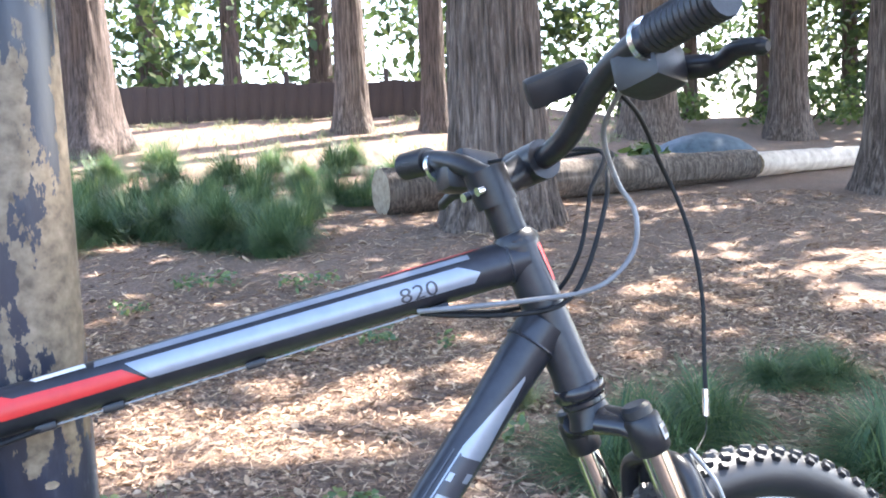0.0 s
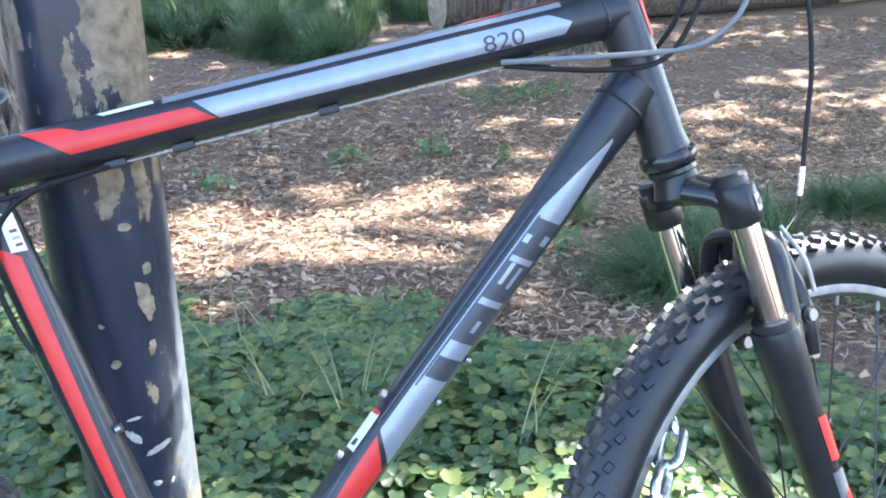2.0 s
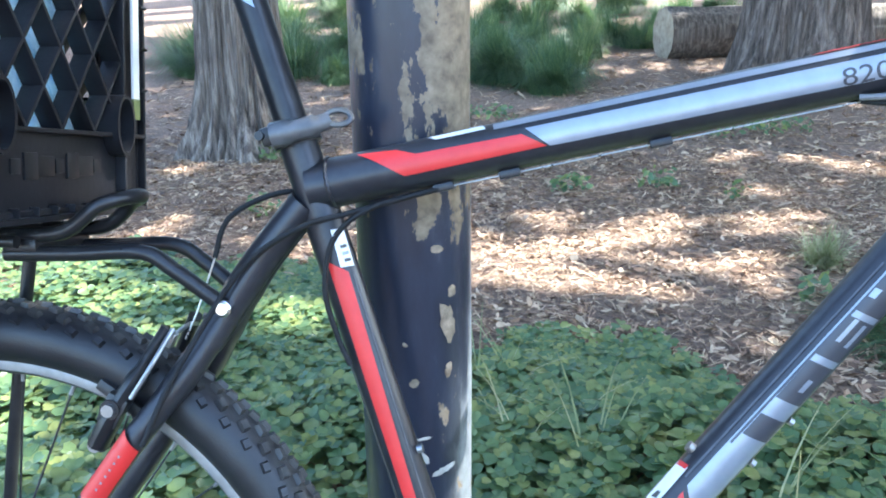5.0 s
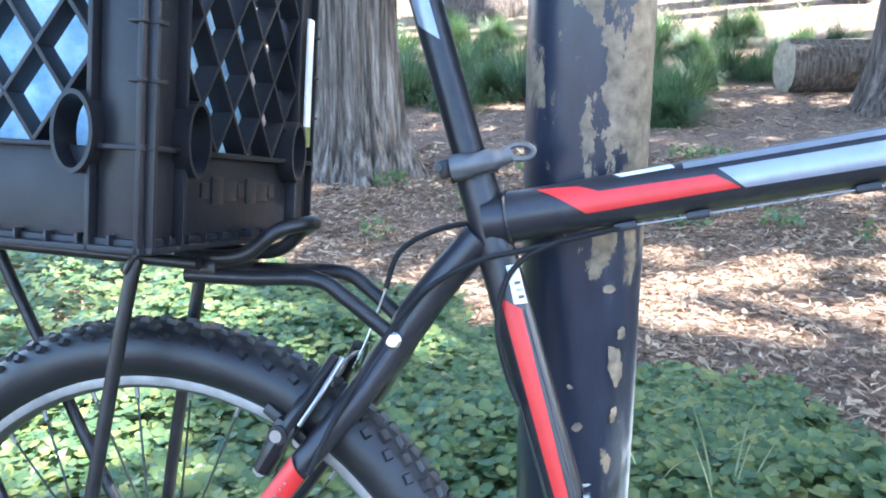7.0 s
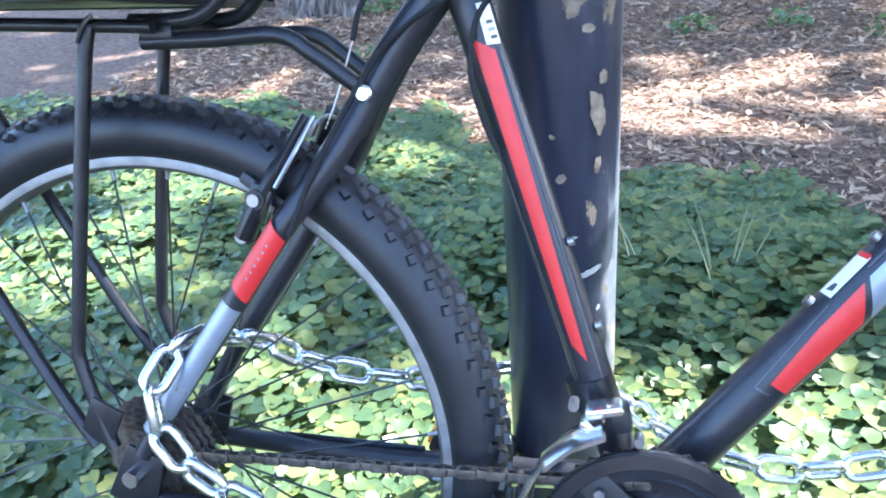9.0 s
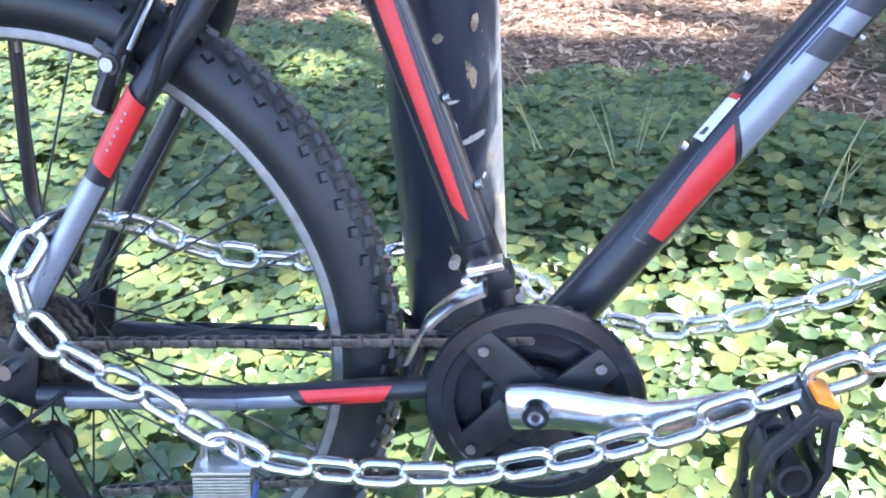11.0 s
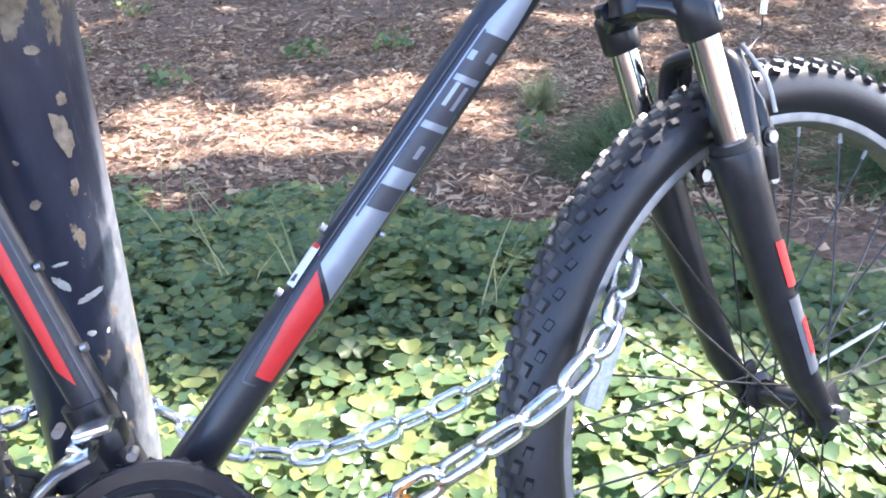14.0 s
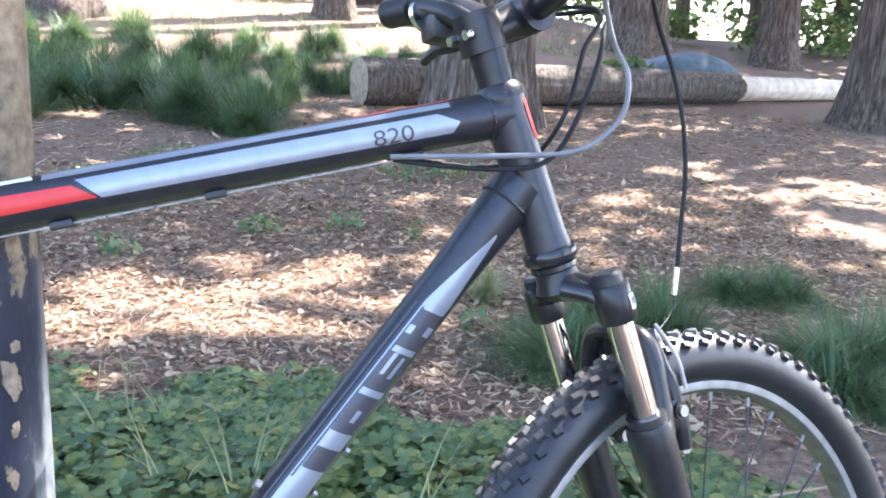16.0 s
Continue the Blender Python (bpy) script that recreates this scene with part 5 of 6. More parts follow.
part("shackle", sweep([(-0.015, 0, 0.012)] + [(0.015 * math.cos(a), 0, 0.032 + 0.015 * math.sin(a)) for a in np.linspace(math.pi, 0, 12)] + [(0.015, 0, 0.012)], 0.004, 10), CHROME, lock, "bright steel shackle")

# ---------------------------------------------------------------- the pole
PX, PY, PR = -0.0814, 0.2165, 0.0542
pole = thing("pole", "round steel pole with peeling black paint and bare tan patches", "pole", m=pose(PX, PY, 0))
ph = [i * 0.06 for i in range(-2, 76)]
pv = [((PR + 0.0006 * noise.noise(Vector((math.cos(a) * 3, math.sin(a) * 3, z * 8)))) * math.cos(a), (PR + 0.0006 * noise.noise(Vector((math.cos(a) * 3, math.sin(a) * 3, z * 8)))) * math.sin(a), z) for z in ph for a in np.linspace(0, 2 * math.pi, 40, endpoint=False)]
pf = [(i * 40 + j, i * 40 + (j + 1) % 40, (i + 1) * 40 + (j + 1) % 40, (i + 1) * 40 + j) for i in range(len(ph) - 1) for j in range(40)] + [tuple(range((len(ph) - 1) * 40, len(ph) * 40))]
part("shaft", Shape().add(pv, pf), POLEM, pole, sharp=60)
# flakes of paper and paint left on the face of the pole


def flake(z, ang, w, h, seed, mat, tilt=0):
    r = random.Random(seed)
    n, v = 26, []
    for k in range(n):
        t = 2 * math.pi * k / n
        rr = 0.62 + 0.3 * math.sin(t * 2 + seed) * r.random() + 0.12 * r.random()
        du, dv = w / 2 * rr * math.cos(t), h / 2 * rr * math.sin(t)
        du, dv = du * math.cos(tilt) - dv * math.sin(tilt), du * math.sin(tilt) + dv * math.cos(tilt)
        a = radians(ang) + du / PR
        v.append(((PR + 0.0014) * math.cos(a), (PR + 0.0014) * math.sin(a), z + dv))
    a = radians(ang)
    v.append(((PR + 0.0019) * math.cos(a), (PR + 0.0019) * math.sin(a), z))
    part("paint_flake", Shape().add(v, [(k, (k + 1) % n, n) for k in range(n)]), mat, pole)


PAPER = surface("paper_scrap", (0.3, 0.28, 0.25), (0.5, 0.48, 0.44), 90, 0.8, 0, 0.3, 200)
TANPATCH = surface("bare_primer", (0.12, 0.09, 0.06), (0.32, 0.25, 0.175), 70, 0.8, 0, 0.4, 200)
for z, ang, w, h, sd, tl in ((0.467, -56, 0.034, 0.012, 1, 0.25), (0.504, -76, 0.016, 0.006, 2, 0.2), (0.485, -78, 0.011, 0.028, 3, 0.5), (0.43, -62, 0.013, 0.008, 4, 0.2), (0.36, -58, 0.018, 0.024, 5, 0.4), (0.427, -46, 0.006, 0.008, 6, 0), (0.33, -50, 0.01, 0.02, 7, 0.2)):
    flake(z, ang, w, h, sd, PAPER, tl)
for z, ang, w, h, sd, tl in ((0.619, -49, 0.026, 0.046, 11, 0.2), (0.571, -49, 0.013, 0.02, 12, 0), (0.562, -84, 0.012, 0.014, 13, 0), (0.648, -44, 0.012, 0.02, 14, 0.3), (0.60, -92, 0.007, 0.007, 15, 0), (0.69, -60, 0.016, 0.012, 16, 0.4)):
    flake(z, ang, w, h, sd, TANPATCH, tl)

# ---------------------------------------------------------------- trees


def trunk_shape(r, h, seed, flare=1.5, ridges=15, depth=0.1, lean=(0, 0), rings=46, seg=72):
    v = []
    for i in range(rings + 1):
        z = h * (i / rings) ** 1.5 - 0.15
        fl = 1 + (flare - 1) * math.exp(-max(z, 0) / (r * 1.3))
        tp = 1 - 0.35 * z / h
        for j in range(seg):
            a = 2 * math.pi * j / seg
            tw = a + 0.16 * noise.noise(Vector((seed, z * 0.7, 0)))
            rd = 1 - 2.6 * abs(noise.noise(Vector((math.cos(tw) * ridges * 0.42 + seed, math.sin(tw) * ridges * 0.42, z * 0.55))))
            n1 = noise.noise(Vector((math.cos(a) * 4 + seed, math.sin(a) * 4, z * 1.1)))
            n2 = noise.noise(Vector((math.cos(a) * 14 + seed, math.sin(a) * 14, z * 2.5)))
            but = 0.16 * (fl - 1) * math.sin(a * 5 + seed)
            rr = r * fl * tp * (1 + depth * (0.6 * rd + 0.4 * n1 + 0.5 * n2) + but)
            v.append((rr * math.cos(a) + lean[0] * z, rr * math.sin(a) + lean[1] * z, z))
    f = [(i * seg + j, i * seg + (j + 1) % seg, (i + 1) * seg + (j + 1) % seg, (i + 1) * seg + j) for i in range(rings) for j in range(seg)]
    return Shape().add(v, f)


# x, y, radius, bark, height, flare, words
TREES = [
    (-1.74, 4.3, 0.215, BARK_GREY, 11, 1.75, "grey-brown shaggy-barked redwood trunk beside the path"),
    (2.40, 7.45, 0.44, BARK_BROWN, 13, 1.45, "thick furrowed redwood trunk in front of the fallen log"),
    (8.05, 8.4, 0.45, BARK_BROWN, 13, 1.5, "thick furrowed redwood trunk at the end of the log"),
    (12.6, 17.5, 0.42, BARK_BROWN, 14, 1.5, "tall furrowed trunk on the slope behind the log"),
    (8.4, 16.4, 0.5, BARK_BROWN, 14, 1.5, "tall brown trunk on the slope behind the log"),
    (1.95, 17.6, 0.34, BARK_BROWN, 14, 1.4, "slender tall trunk on the sunlit slope"),
    (3.75, 17.4, 0.27, BARK_DARK, 14, 1.4, "thin dark trunk on the sunlit slope"),
    (-3.3, 16.2, 0.55, BARK_DARK, 14, 1.6, "broad dark trunk on the sunlit slope"),
    (-6.5, 9.0, 0.45, BARK_DARK, 13, 1.5, "broad dark trunk farther along the slope"),
    (15.5, 14.0, 0.4, BARK_DARK, 13, 1.5, "dark trunk far along the slope"),
    # the last three stand out of view, added to carry overhead shading sprays
    (7.2, -1.6, 0.4, BARK_BROWN, 12, 1.5, "unseen brown redwood trunk near the path, added to carry shading sprays"),
    (-5.2, 1.2, 0.4, BARK_BROWN, 12, 1.5, "unseen brown redwood trunk near the path, added to carry shading sprays"),
    (3.6, -5.0, 0.4, BARK_BROWN, 12, 1.5, "unseen brown redwood trunk near the path, added to carry shading sprays"),
]
trees = []
for k, (x, y, r, bark, h, fl, words) in enumerate(TREES):
    t = thing("tree", words, "tree", "redwoods", m=pose(x, y, height(x, y) - 0.02))
    near = k in (0, 1, 2)
    part("trunk", trunk_shape(r, h, k * 7.3 + 1, fl, (26 if k == 0 else 19) if near else 11, 0.2 if k == 0 else 0.13, rings=110 if near else 40, seg=260 if near else 60), bark, t, sharp=180)
    rr = random.Random(k)
    for q in range(7):
        a, z0 = rr.uniform(0, 6.3), h * rr.uniform(0.55, 0.95)
        ln = rr.uniform(1.6, 2.8)
        limb = [(0, 0, z0), (ln * 0.4 * math.cos(a), ln * 0.4 * math.sin(a), z0 + 0.15), (ln * math.cos(a + 0.2), ln * math.sin(a + 0.2), z0 - 0.1)]
        part("limb", sweep(curve(limb, 4), [0.07, 0.065, 0.06, 0.055, 0.05, 0.04, 0.03, 0.02, 0.01], 7), bark, t)
    trees.append(t)

# crowns: unseen needle sprays added overhead, with gaps set to let the sun through
LIT = [
    (0.18, -0.09, 0.08, 0.08), (0.27, -0.045, 0.14, 0.12), (0.42, 0.01, 0.14, 0.12), (-0.2, 0.075, 0.1, 0.03), (-0.33, 0.005, 0.08, 0.03),  # gaps left to light chosen spots: where the light falls on the ground, and how wide it is
    (-0.33, 2.25, 0.26, 0.10), (0.36, 2.14, 0.17, 0.08), (0.66, 2.36, 0.2, 0.12), (2.15, 4.1, 0.42, 0.32), (1.2, 4.15, 0.3, 0.16),
    (0.1, 2.62, 0.5, 0.1), (-0.55, 2.72, 0.3, 0.09), (0.8, 2.8, 0.3, 0.1), (-0.05, 3.0, 0.2, 0.06),
    (-1.15, 1.2, 0.18, 0.08), (-1.5, 1.5, 0.2, 0.09), (-1.25, 0.78, 0.14, 0.06), (-1.9, 1.9, 0.25, 0.1),
    (3.4, 4.2, 0.35, 0.3), (3.42, 5.3, 0.22, 0.2), (3.7, 3.4, 0.25, 0.12), (4.3, 4.6, 0.4, 0.2), (0.0, 0.44, 0.42, 0.1), (0.35, 0.36, 0.36, 0.12), (0.12, 0.28, 0.3, 0.14), (-0.45, 0.34, 0.2, 0.05), (0.6, 0.26, 0.16, 0.1),
    (0.4, 0.2, 0.42, 0.08), (-0.3, 0.18, 0.25, 0.08), (-0.62, 1.45, 0.12, 0.07), (8.9, 11.5, 1.4, 0.5), (2.9, 8.8, 0.35, 0.25), (-1.25, 3.2, 0.2, 0.1), (-1.6, 2.6, 0.16, 0.07),
]


def shade_canopy():
    rng = np.random.default_rng(11)
    n = 30400
    gx, gy = rng.uniform(-9, 13, n), rng.uniform(-5.5, 10.6, n)
    z = rng.uniform(6.5, 10.5, n)
    size = rng.uniform(0.16, 0.36, n)
    m = 15000       # unseen sprays added to shade the slope on the side of the log
    gx, gy = np.concatenate([gx, rng.uniform(3.2, 30, m)]), np.concatenate([gy, rng.uniform(10.4, 23, m)])
    z, size = np.concatenate([z, rng.uniform(8.5, 13, m)]), np.concatenate([size, rng.uniform(0.3, 0.6, m)])
    n += m
    for cx, cy, ax, ay, m in ((2.15, 1.7, 0.8, 0.5, 650), (1.5, 1.25, 0.45, 0.35, 400), (0.35, 0.95, 0.65, 0.3, 380), (0.1, 1.1, 1.15, 0.42, 300)):    # extra unseen sprays, added to shade the ground below
        gx, gy = np.concatenate([gx, cx + ax * rng.uniform(-1, 1, m)]), np.concatenate([gy, cy + ay * rng.uniform(-1, 1, m)])
        z, size = np.concatenate([z, rng.uniform(6.5, 10.5, m)]), np.concatenate([size, rng.uniform(0.16, 0.36, m)])
        n += m
    keep = np.ones(n, bool)
    for cx, cy, ax, ay in LIT:
        d = ((gx - cx) / (ax + size * 0.5)) ** 2 + ((gy - cy) / (ay + size * 0.5)) ** 2
        keep &= d > 1
    gx, gy, z, size = gx[keep], gy[keep], z[keep], size[keep]
    k = z / SUN_DIR.z
    x, y = gx + SUN_DIR.x * k, gy + SUN_DIR.y * k
    return np.stack([x, y, z], 1), size


def sprays(c, size, seed, flat=0.55):
    """Each spray is a bent lance of six corners."""
    rng = np.random.default_rng(seed)
    n = len(c)
    d = rng.normal(size=(n, 3)); d[:, 2] *= flat
    d /= np.linalg.norm(d, axis=1, keepdims=True)
    e = rng.normal(size=(n, 3)); e[:, 2] *= flat
    e -= (e * d).sum(1, keepdims=True) * d
    e /= np.linalg.norm(e, axis=1, keepdims=True)
    nn = np.cross(d, e)
    s = size[:, None]
    L = [c - d * s * 0.6, c - d * s * 0.15 + e * s * 0.34, c + d * s * 0.3 + e * s * 0.24 - nn * s * 0.1, c + d * s * 0.7 - nn * s * 0.2, c + d * s * 0.3 - e * s * 0.24 - nn * s * 0.1, c - d * s * 0.15 - e * s * 0.34]
    return np.stack(L, 1)


SPRAY_F = [(0, 1, 5), (1, 2, 5), (2, 4, 5), (2, 3, 4)]
cc, cs_ = shade_canopy()
tp = np.array([(t[0], t[1]) for t in TREES])
own = ((cc[:, None, :2] - tp[None]) ** 2).sum(2).argmin(1)
for k, t in enumerate(trees):
    sel = own == k
    c, s = cc[sel], cs_[sel]
    off = np.array(t.matrix_basis.translation)
    rng = np.random.default_rng(100 + k)
    if k in (2, 8, 9):       # trees on the slope carry foliage lower down as well, outside the view's sky gaps
        m = 900
        a, rad = rng.uniform(0, 6.283, m), rng.uniform(0.3, 2.6, m)
        extra = np.stack([off[0] + rad * np.cos(a), off[1] + rad * np.sin(a), off[2] + rng.uniform(4.2, 12, m)], 1)
        if k in (2, 9):
            extra = extra[extra[:, 2] > off[2] + 6.0]
        c, s = np.concatenate([c, extra]), np.concatenate([s, rng.uniform(0.2, 0.45, len(extra))])
    # the overhead shading sprays, shared out to the nearest trees
    part("shade_crown", fast_mesh("shade_crown", sprays(c - off, s, 40 + k), SPRAY_F, 6, CROWNM), CROWNM, t)

# far woods and shrubs on top of the slope, with gaps that let the sky through


def far_woods():
    rng = np.random.default_rng(21)
    C, S = [], []
    for k in range(195):
        x, y = rng.uniform(-26, 34), rng.uniform(21.5, 34)
        z0 = height(x, min(y, 26)) + rng.uniform(0.2, 7.5)
        n = int(rng.uniform(60, 150))
        r = rng.uniform(0.5, 1.5)
        C.append(np.array([x, y, z0]) + rng.normal(size=(n, 3)) * np.array([r, r * 0.8, r * 0.8]))
        S.append(rng.uniform(0.12, 0.34, n))
    return np.concatenate(C), np.concatenate(S)


fc, fs = far_woods()
dark = np.random.default_rng(77)
dc = np.concatenate([np.array([dark.uniform(-22, 30), dark.uniform(24, 33), dark.uniform(3.2, 10.5)]) + dark.normal(size=(160, 3)) * dark.uniform(0.5, 1.3) for _ in range(130)])
tagged(new("far_conifers", fast_mesh("far_conifers", sprays(dc, dark.uniform(0.15, 0.42, len(dc)), 5, 0.9), SPRAY_F, 6, CROWNM)), "dark conifer foliage of the far woods", "woods", kind="stuff")
woods = tagged(new("far_woods", fast_mesh("far_woods", sprays(fc, fs, 3, 0.9), SPRAY_F, 6, BRIGHTLEAF)), "sunlit leaves of the far woods against a bright sky", "woods", kind="stuff")
rs = random.Random(4)
for k in range(16):
    x, y = -20 + k * 3.1 + rs.uniform(-1, 1), rs.uniform(22, 30)
    r = rs.uniform(0.18, 0.42)
    t = thing("tree", "thin dark trunk in the far woods", "tree", "far trunks", m=pose(x, y, height(x, min(y, 26)) - 0.1))
    part("trunk", trunk_shape(r, 13, k * 3.7 + 50, 1.4, 9, 0.1, rings=16, seg=20), BARK_DARK, t, sharp=180)


def shrub(x, y, r, n, seed, mat, words):
    rng = np.random.default_rng(seed)
    d = rng.normal(size=(n, 3)); d /= np.linalg.norm(d, axis=1, keepdims=True)
    c = d * (r * rng.uniform(0.35, 1, n) ** 0.5)[:, None]
    c[:, 2] = np.abs(c[:, 2]) * 0.9 + 0.05
    t = thing("shrub", words, "shrub", "shrubs", m=pose(x, y, height(x, min(y, 26))))
    part("foliage", fast_mesh("foliage", sprays(c, rng.uniform(0.08, 0.2, n), seed + 1, 0.9), SPRAY_F, 6, mat), mat, t)
    st = Shape()
    for q in range(5):
        a = q * 1.3
        st.join(rod((0, 0, -0.05), (r * 0.5 * math.cos(a), r * 0.5 * math.sin(a), r * 0.6), 0.02, 6, 0.008))
    part("stem", st, BARK_DARK, t)


for k, (x, y, r) in enumerate([(14.5, 19.5, 1.6), (17.5, 20.5, 1.8), (10.8, 20.5, 1.3), (6.0, 20.8, 1.3), (20.5, 19.0, 1.6), (-7.5, 19.0, 1.3), (5.6, 10.9, 0.5), (3.6, 10.6, 0.45)]):
    shrub(x, y, r, 700 if r > 1 else 260, 60 + k, BRIGHTLEAF if k % 2 == 0 else CROWNM, "leafy green shrub on the slope")

# dark timber fence along the top of the sunlit slope
fence = thing("fence", "dark weathered timber fence along the top of the slope", "fence", m=pose(0, 19.4, 0))
BOARD = block(0.30, 0.03, 0.85, None, 0.006).mesh("board")
for k in range(52):
    x = -9.0 + k * 0.285
    part("board", BOARD, FENCEM, fence, m=pose(x, 0.016 * (k % 2), height(x, 19.4) + 0.44 + 0.02 * math.sin(k * 2.1), 0, 0.6 * math.sin(k * 5.0), 0))
for k in range(7):
    x = -9.0 + k * 2.4
    part("post", block(0.12, 0.12, 1.3, pose(x, 0.09, height(x, 19.4) + 0.5), 0.01), FENCEM, fence)

# ---------------------------------------------------------------- fallen log


def log_piece(name, p, q, r0, r1, mat, words, seed):
    p, q = Vector(p), Vector(q)
    t = thing(name, words, "log", "fallen log pieces")
    d = (q - p).normalized()
    u = Vector((0, 0, 1)); u = (u - d * u.dot(d)).normalized(); w = d.cross(u)
    n, seg, v = 40, 44, []
    for i in range(n + 1):
        s = i / n
        r = r0 + (r1 - r0) * s
        for j in range(seg):
            a = 2 * math.pi * j / seg
            k = 1 + 0.07 * noise.noise(Vector((seed + math.cos(a) * 3, math.sin(a) * 3, s * 9))) + 0.05 * noise.noise(Vector((seed + math.cos(a) * 12, math.sin(a) * 12, s * 14)))
            v.append(p.lerp(q, s) + (u * math.cos(a) + w * math.sin(a)) * r * k)
    f = [(i * seg + j, i * seg + (j + 1) % seg, (i + 1) * seg + (j + 1) % seg, (i + 1) * seg + j) for i in range(n) for j in range(seg)]
    part("bark", Shape().add(v, f), mat, t, sharp=180)
    for e, c, ring, out in ((0, p, 0, -1), (1, q, n, 1)):
        ends = Shape()
        ev = [c + d * out * 0.012] + [v[ring * seg + j] for j in range(seg)]
        ends.add(ev, [(0, 1 + j, 1 + (j + 1) % seg) if out > 0 else (0, 1 + (j + 1) % seg, 1 + j) for j in range(seg)])
        part("sawn_end", ends, LOGEND, t, "pale weathered sawn end")
    return t


log_piece("log", (1.33, 8.6, 0.65), (6.9, 10.1, 0.75), 0.27, 0.21, LOGM, "long weathered fallen log lying on the slope", 3.0)
# the sunlit stretch of the log: its brightness is painted into a paler colour
log_piece("log", (7.0, 10.2, 0.74), (10.25, 12.0, 0.77), 0.18, 0.17, surface("sunlit_log", (0.45, 0.36, 0.28), (0.75, 0.66, 0.55), 6, 0.8, 0, 0.6, 20), "pale end piece of the fallen log, sunlight put into its colour", 8.0)
mv, mf = [], []
for i in range(9):
    for j in range(20):
        t, a = i / 8, 2 * math.pi * j / 20
        r = 0.75 * math.sin(math.pi / 2 * (1 - t) ** 0.7) * (1 + 0.2 * noise.noise(Vector((math.cos(a) * 2, math.sin(a) * 2, t * 3))))
        mv.append((r * math.cos(a) * 1.4, r * math.sin(a) * 0.7, 0.62 * t ** 0.8 - 0.03))
mf = [(i * 20 + j, i * 20 + (j + 1) % 20, (i + 1) * 20 + (j + 1) % 20, (i + 1) * 20 + j) for i in range(8) for j in range(20)] + [tuple(range(160, 180))]
heap = new("tarp_mound", Shape().add(mv, mf).mesh("tarp_mound", 180))
heap.data.materials.append(surface("faded_blue_tarp", (0.05, 0.075, 0.1), (0.11, 0.15, 0.185), 8, 0.6, 0, 0.6, 20))
heap.matrix_basis = pose(7.2, 11.9, height(7.2, 11.9))
tagged(heap, "low heap under a faded blue-grey tarp behind the log", "heap")

# ---------------------------------------------------------------- grasses


def blades(n, length, spread, seed, width=0.005, lean=1.0):
    """Arching blades from one root, as strips."""
    rng = np.random.default_rng(seed)
    a = rng.uniform(0, 2 * np.pi, n)
    b0 = rng.uniform(0, spread * 0.3, n)
    ln = length * rng.uniform(0.55, 1.1, n)
    tilt = rng.uniform(0.15, 1.15, n) * lean
    w = width * rng.uniform(0.7, 1.3, n)
    px, py = b0 * np.cos(a * 1.7), b0 * np.sin(a * 1.7)
    rows = []
    for k in range(6):
        t = k / 5
        ang = tilt * (0.35 + 1.25 * t)
        hor = ln * np.sin(np.minimum(ang, 1.9)) * t * 0.85
        ver = ln * (np.cos(np.minimum(ang, 2.0) * 0.85)) * t
        x, y, z = px + hor * np.cos(a), py + hor * np.sin(a), np.maximum(ver, 0.004)
        ww = w * (1 - t ** 2.2) + 0.0004
        rows.append(np.stack([x - np.sin(a) * ww, y + np.cos(a) * ww, z], 1))
        rows.append(np.stack([x + np.sin(a) * ww, y - np.cos(a) * ww, z], 1))
    return np.stack(rows, 1)


BLADE_F = [(2 * k, 2 * k + 1, 2 * k + 3, 2 * k + 2) for k in range(5)]
CLUMP = [fast_mesh("foliage", blades(1500, 0.62, 0.9, 200 + k, 0.0034, 1.25), BLADE_F, 12, GRASSM) for k in range(3)]
SMALL = [fast_mesh("foliage", blades(1300, 0.46, 0.55, 210 + k, 0.0024, 1.4), BLADE_F, 12, GRASSM) for k in range(3)]
rg = random.Random(9)


def clump(x, y, k, size, mesh_list, words, group):
    low = 0.62 if mesh_list is SMALL else 0.9
    t = thing("grass_clump", words, "grass", group, m=pose(x, y, height(x, y) - 0.02, 0, 0, rg.uniform(0, 360)) @ Matrix.Diagonal((size, size, size * low * rg.uniform(0.85, 1.05), 1)))
    part("foliage", mesh_list[k % len(mesh_list)], GRASSM, t)


for k, (x, y, s) in enumerate([(0.05, 6.75, 1.0), (-0.35, 7.1, 1.05), (-0.85, 7.75, 1.1), (-0.3, 7.9, 1.0), (0.25, 7.5, 0.9), (-1.5, 7.6, 1.0), (-1.35, 8.4, 1.1), (-0.75, 8.8, 1.1), (-0.1, 8.9, 1.0), (0.45, 9.4, 0.9), (0.9, 10.0, 0.9), (-0.7, 10.0, 1.0), (-2.0, 8.3, 1.1), (-2.4, 7.4, 1.0), (-2.2, 9.4, 1.1), (-2.9, 8.4, 1.1), (-3.3, 7.5, 1.0), (-1.5, 9.7, 1.0), (-3.0, 9.6, 1.1), (-3.9, 8.6, 1.1), (0.15, 6.3, 0.7), (-1.75, 6.9, 0.7), (1.2, 9.7, 0.8), (1.5, 10.4, 0.8), (0.5, 8.6, 0.8), (-3.3, 13.4, 1.1), (-2.3, 12.6, 1.15), (-1.7, 13.6, 1.1), (-0.6, 12.1, 1.1), (0.15, 13.1, 1.05), (-2.2, 10.6, 1.1), (1.1, 12.6, 1.0), (-1.2, 11.2, 1.1), (-3.7, 11.5, 1.15), (-2.9, 11.9, 1.1), (0.6, 11.5, 1.0), (-0.1, 10.9, 1.0), (1.9, 11.5, 0.95), (1.5, 13.6, 1.0), (-4.4, 12.8, 1.1), (2.6, 12.2, 0.9)]):
    clump(x, y, k, s, CLUMP, "arching clump of dark green sedge on the slope", "sedge clumps on the slope")
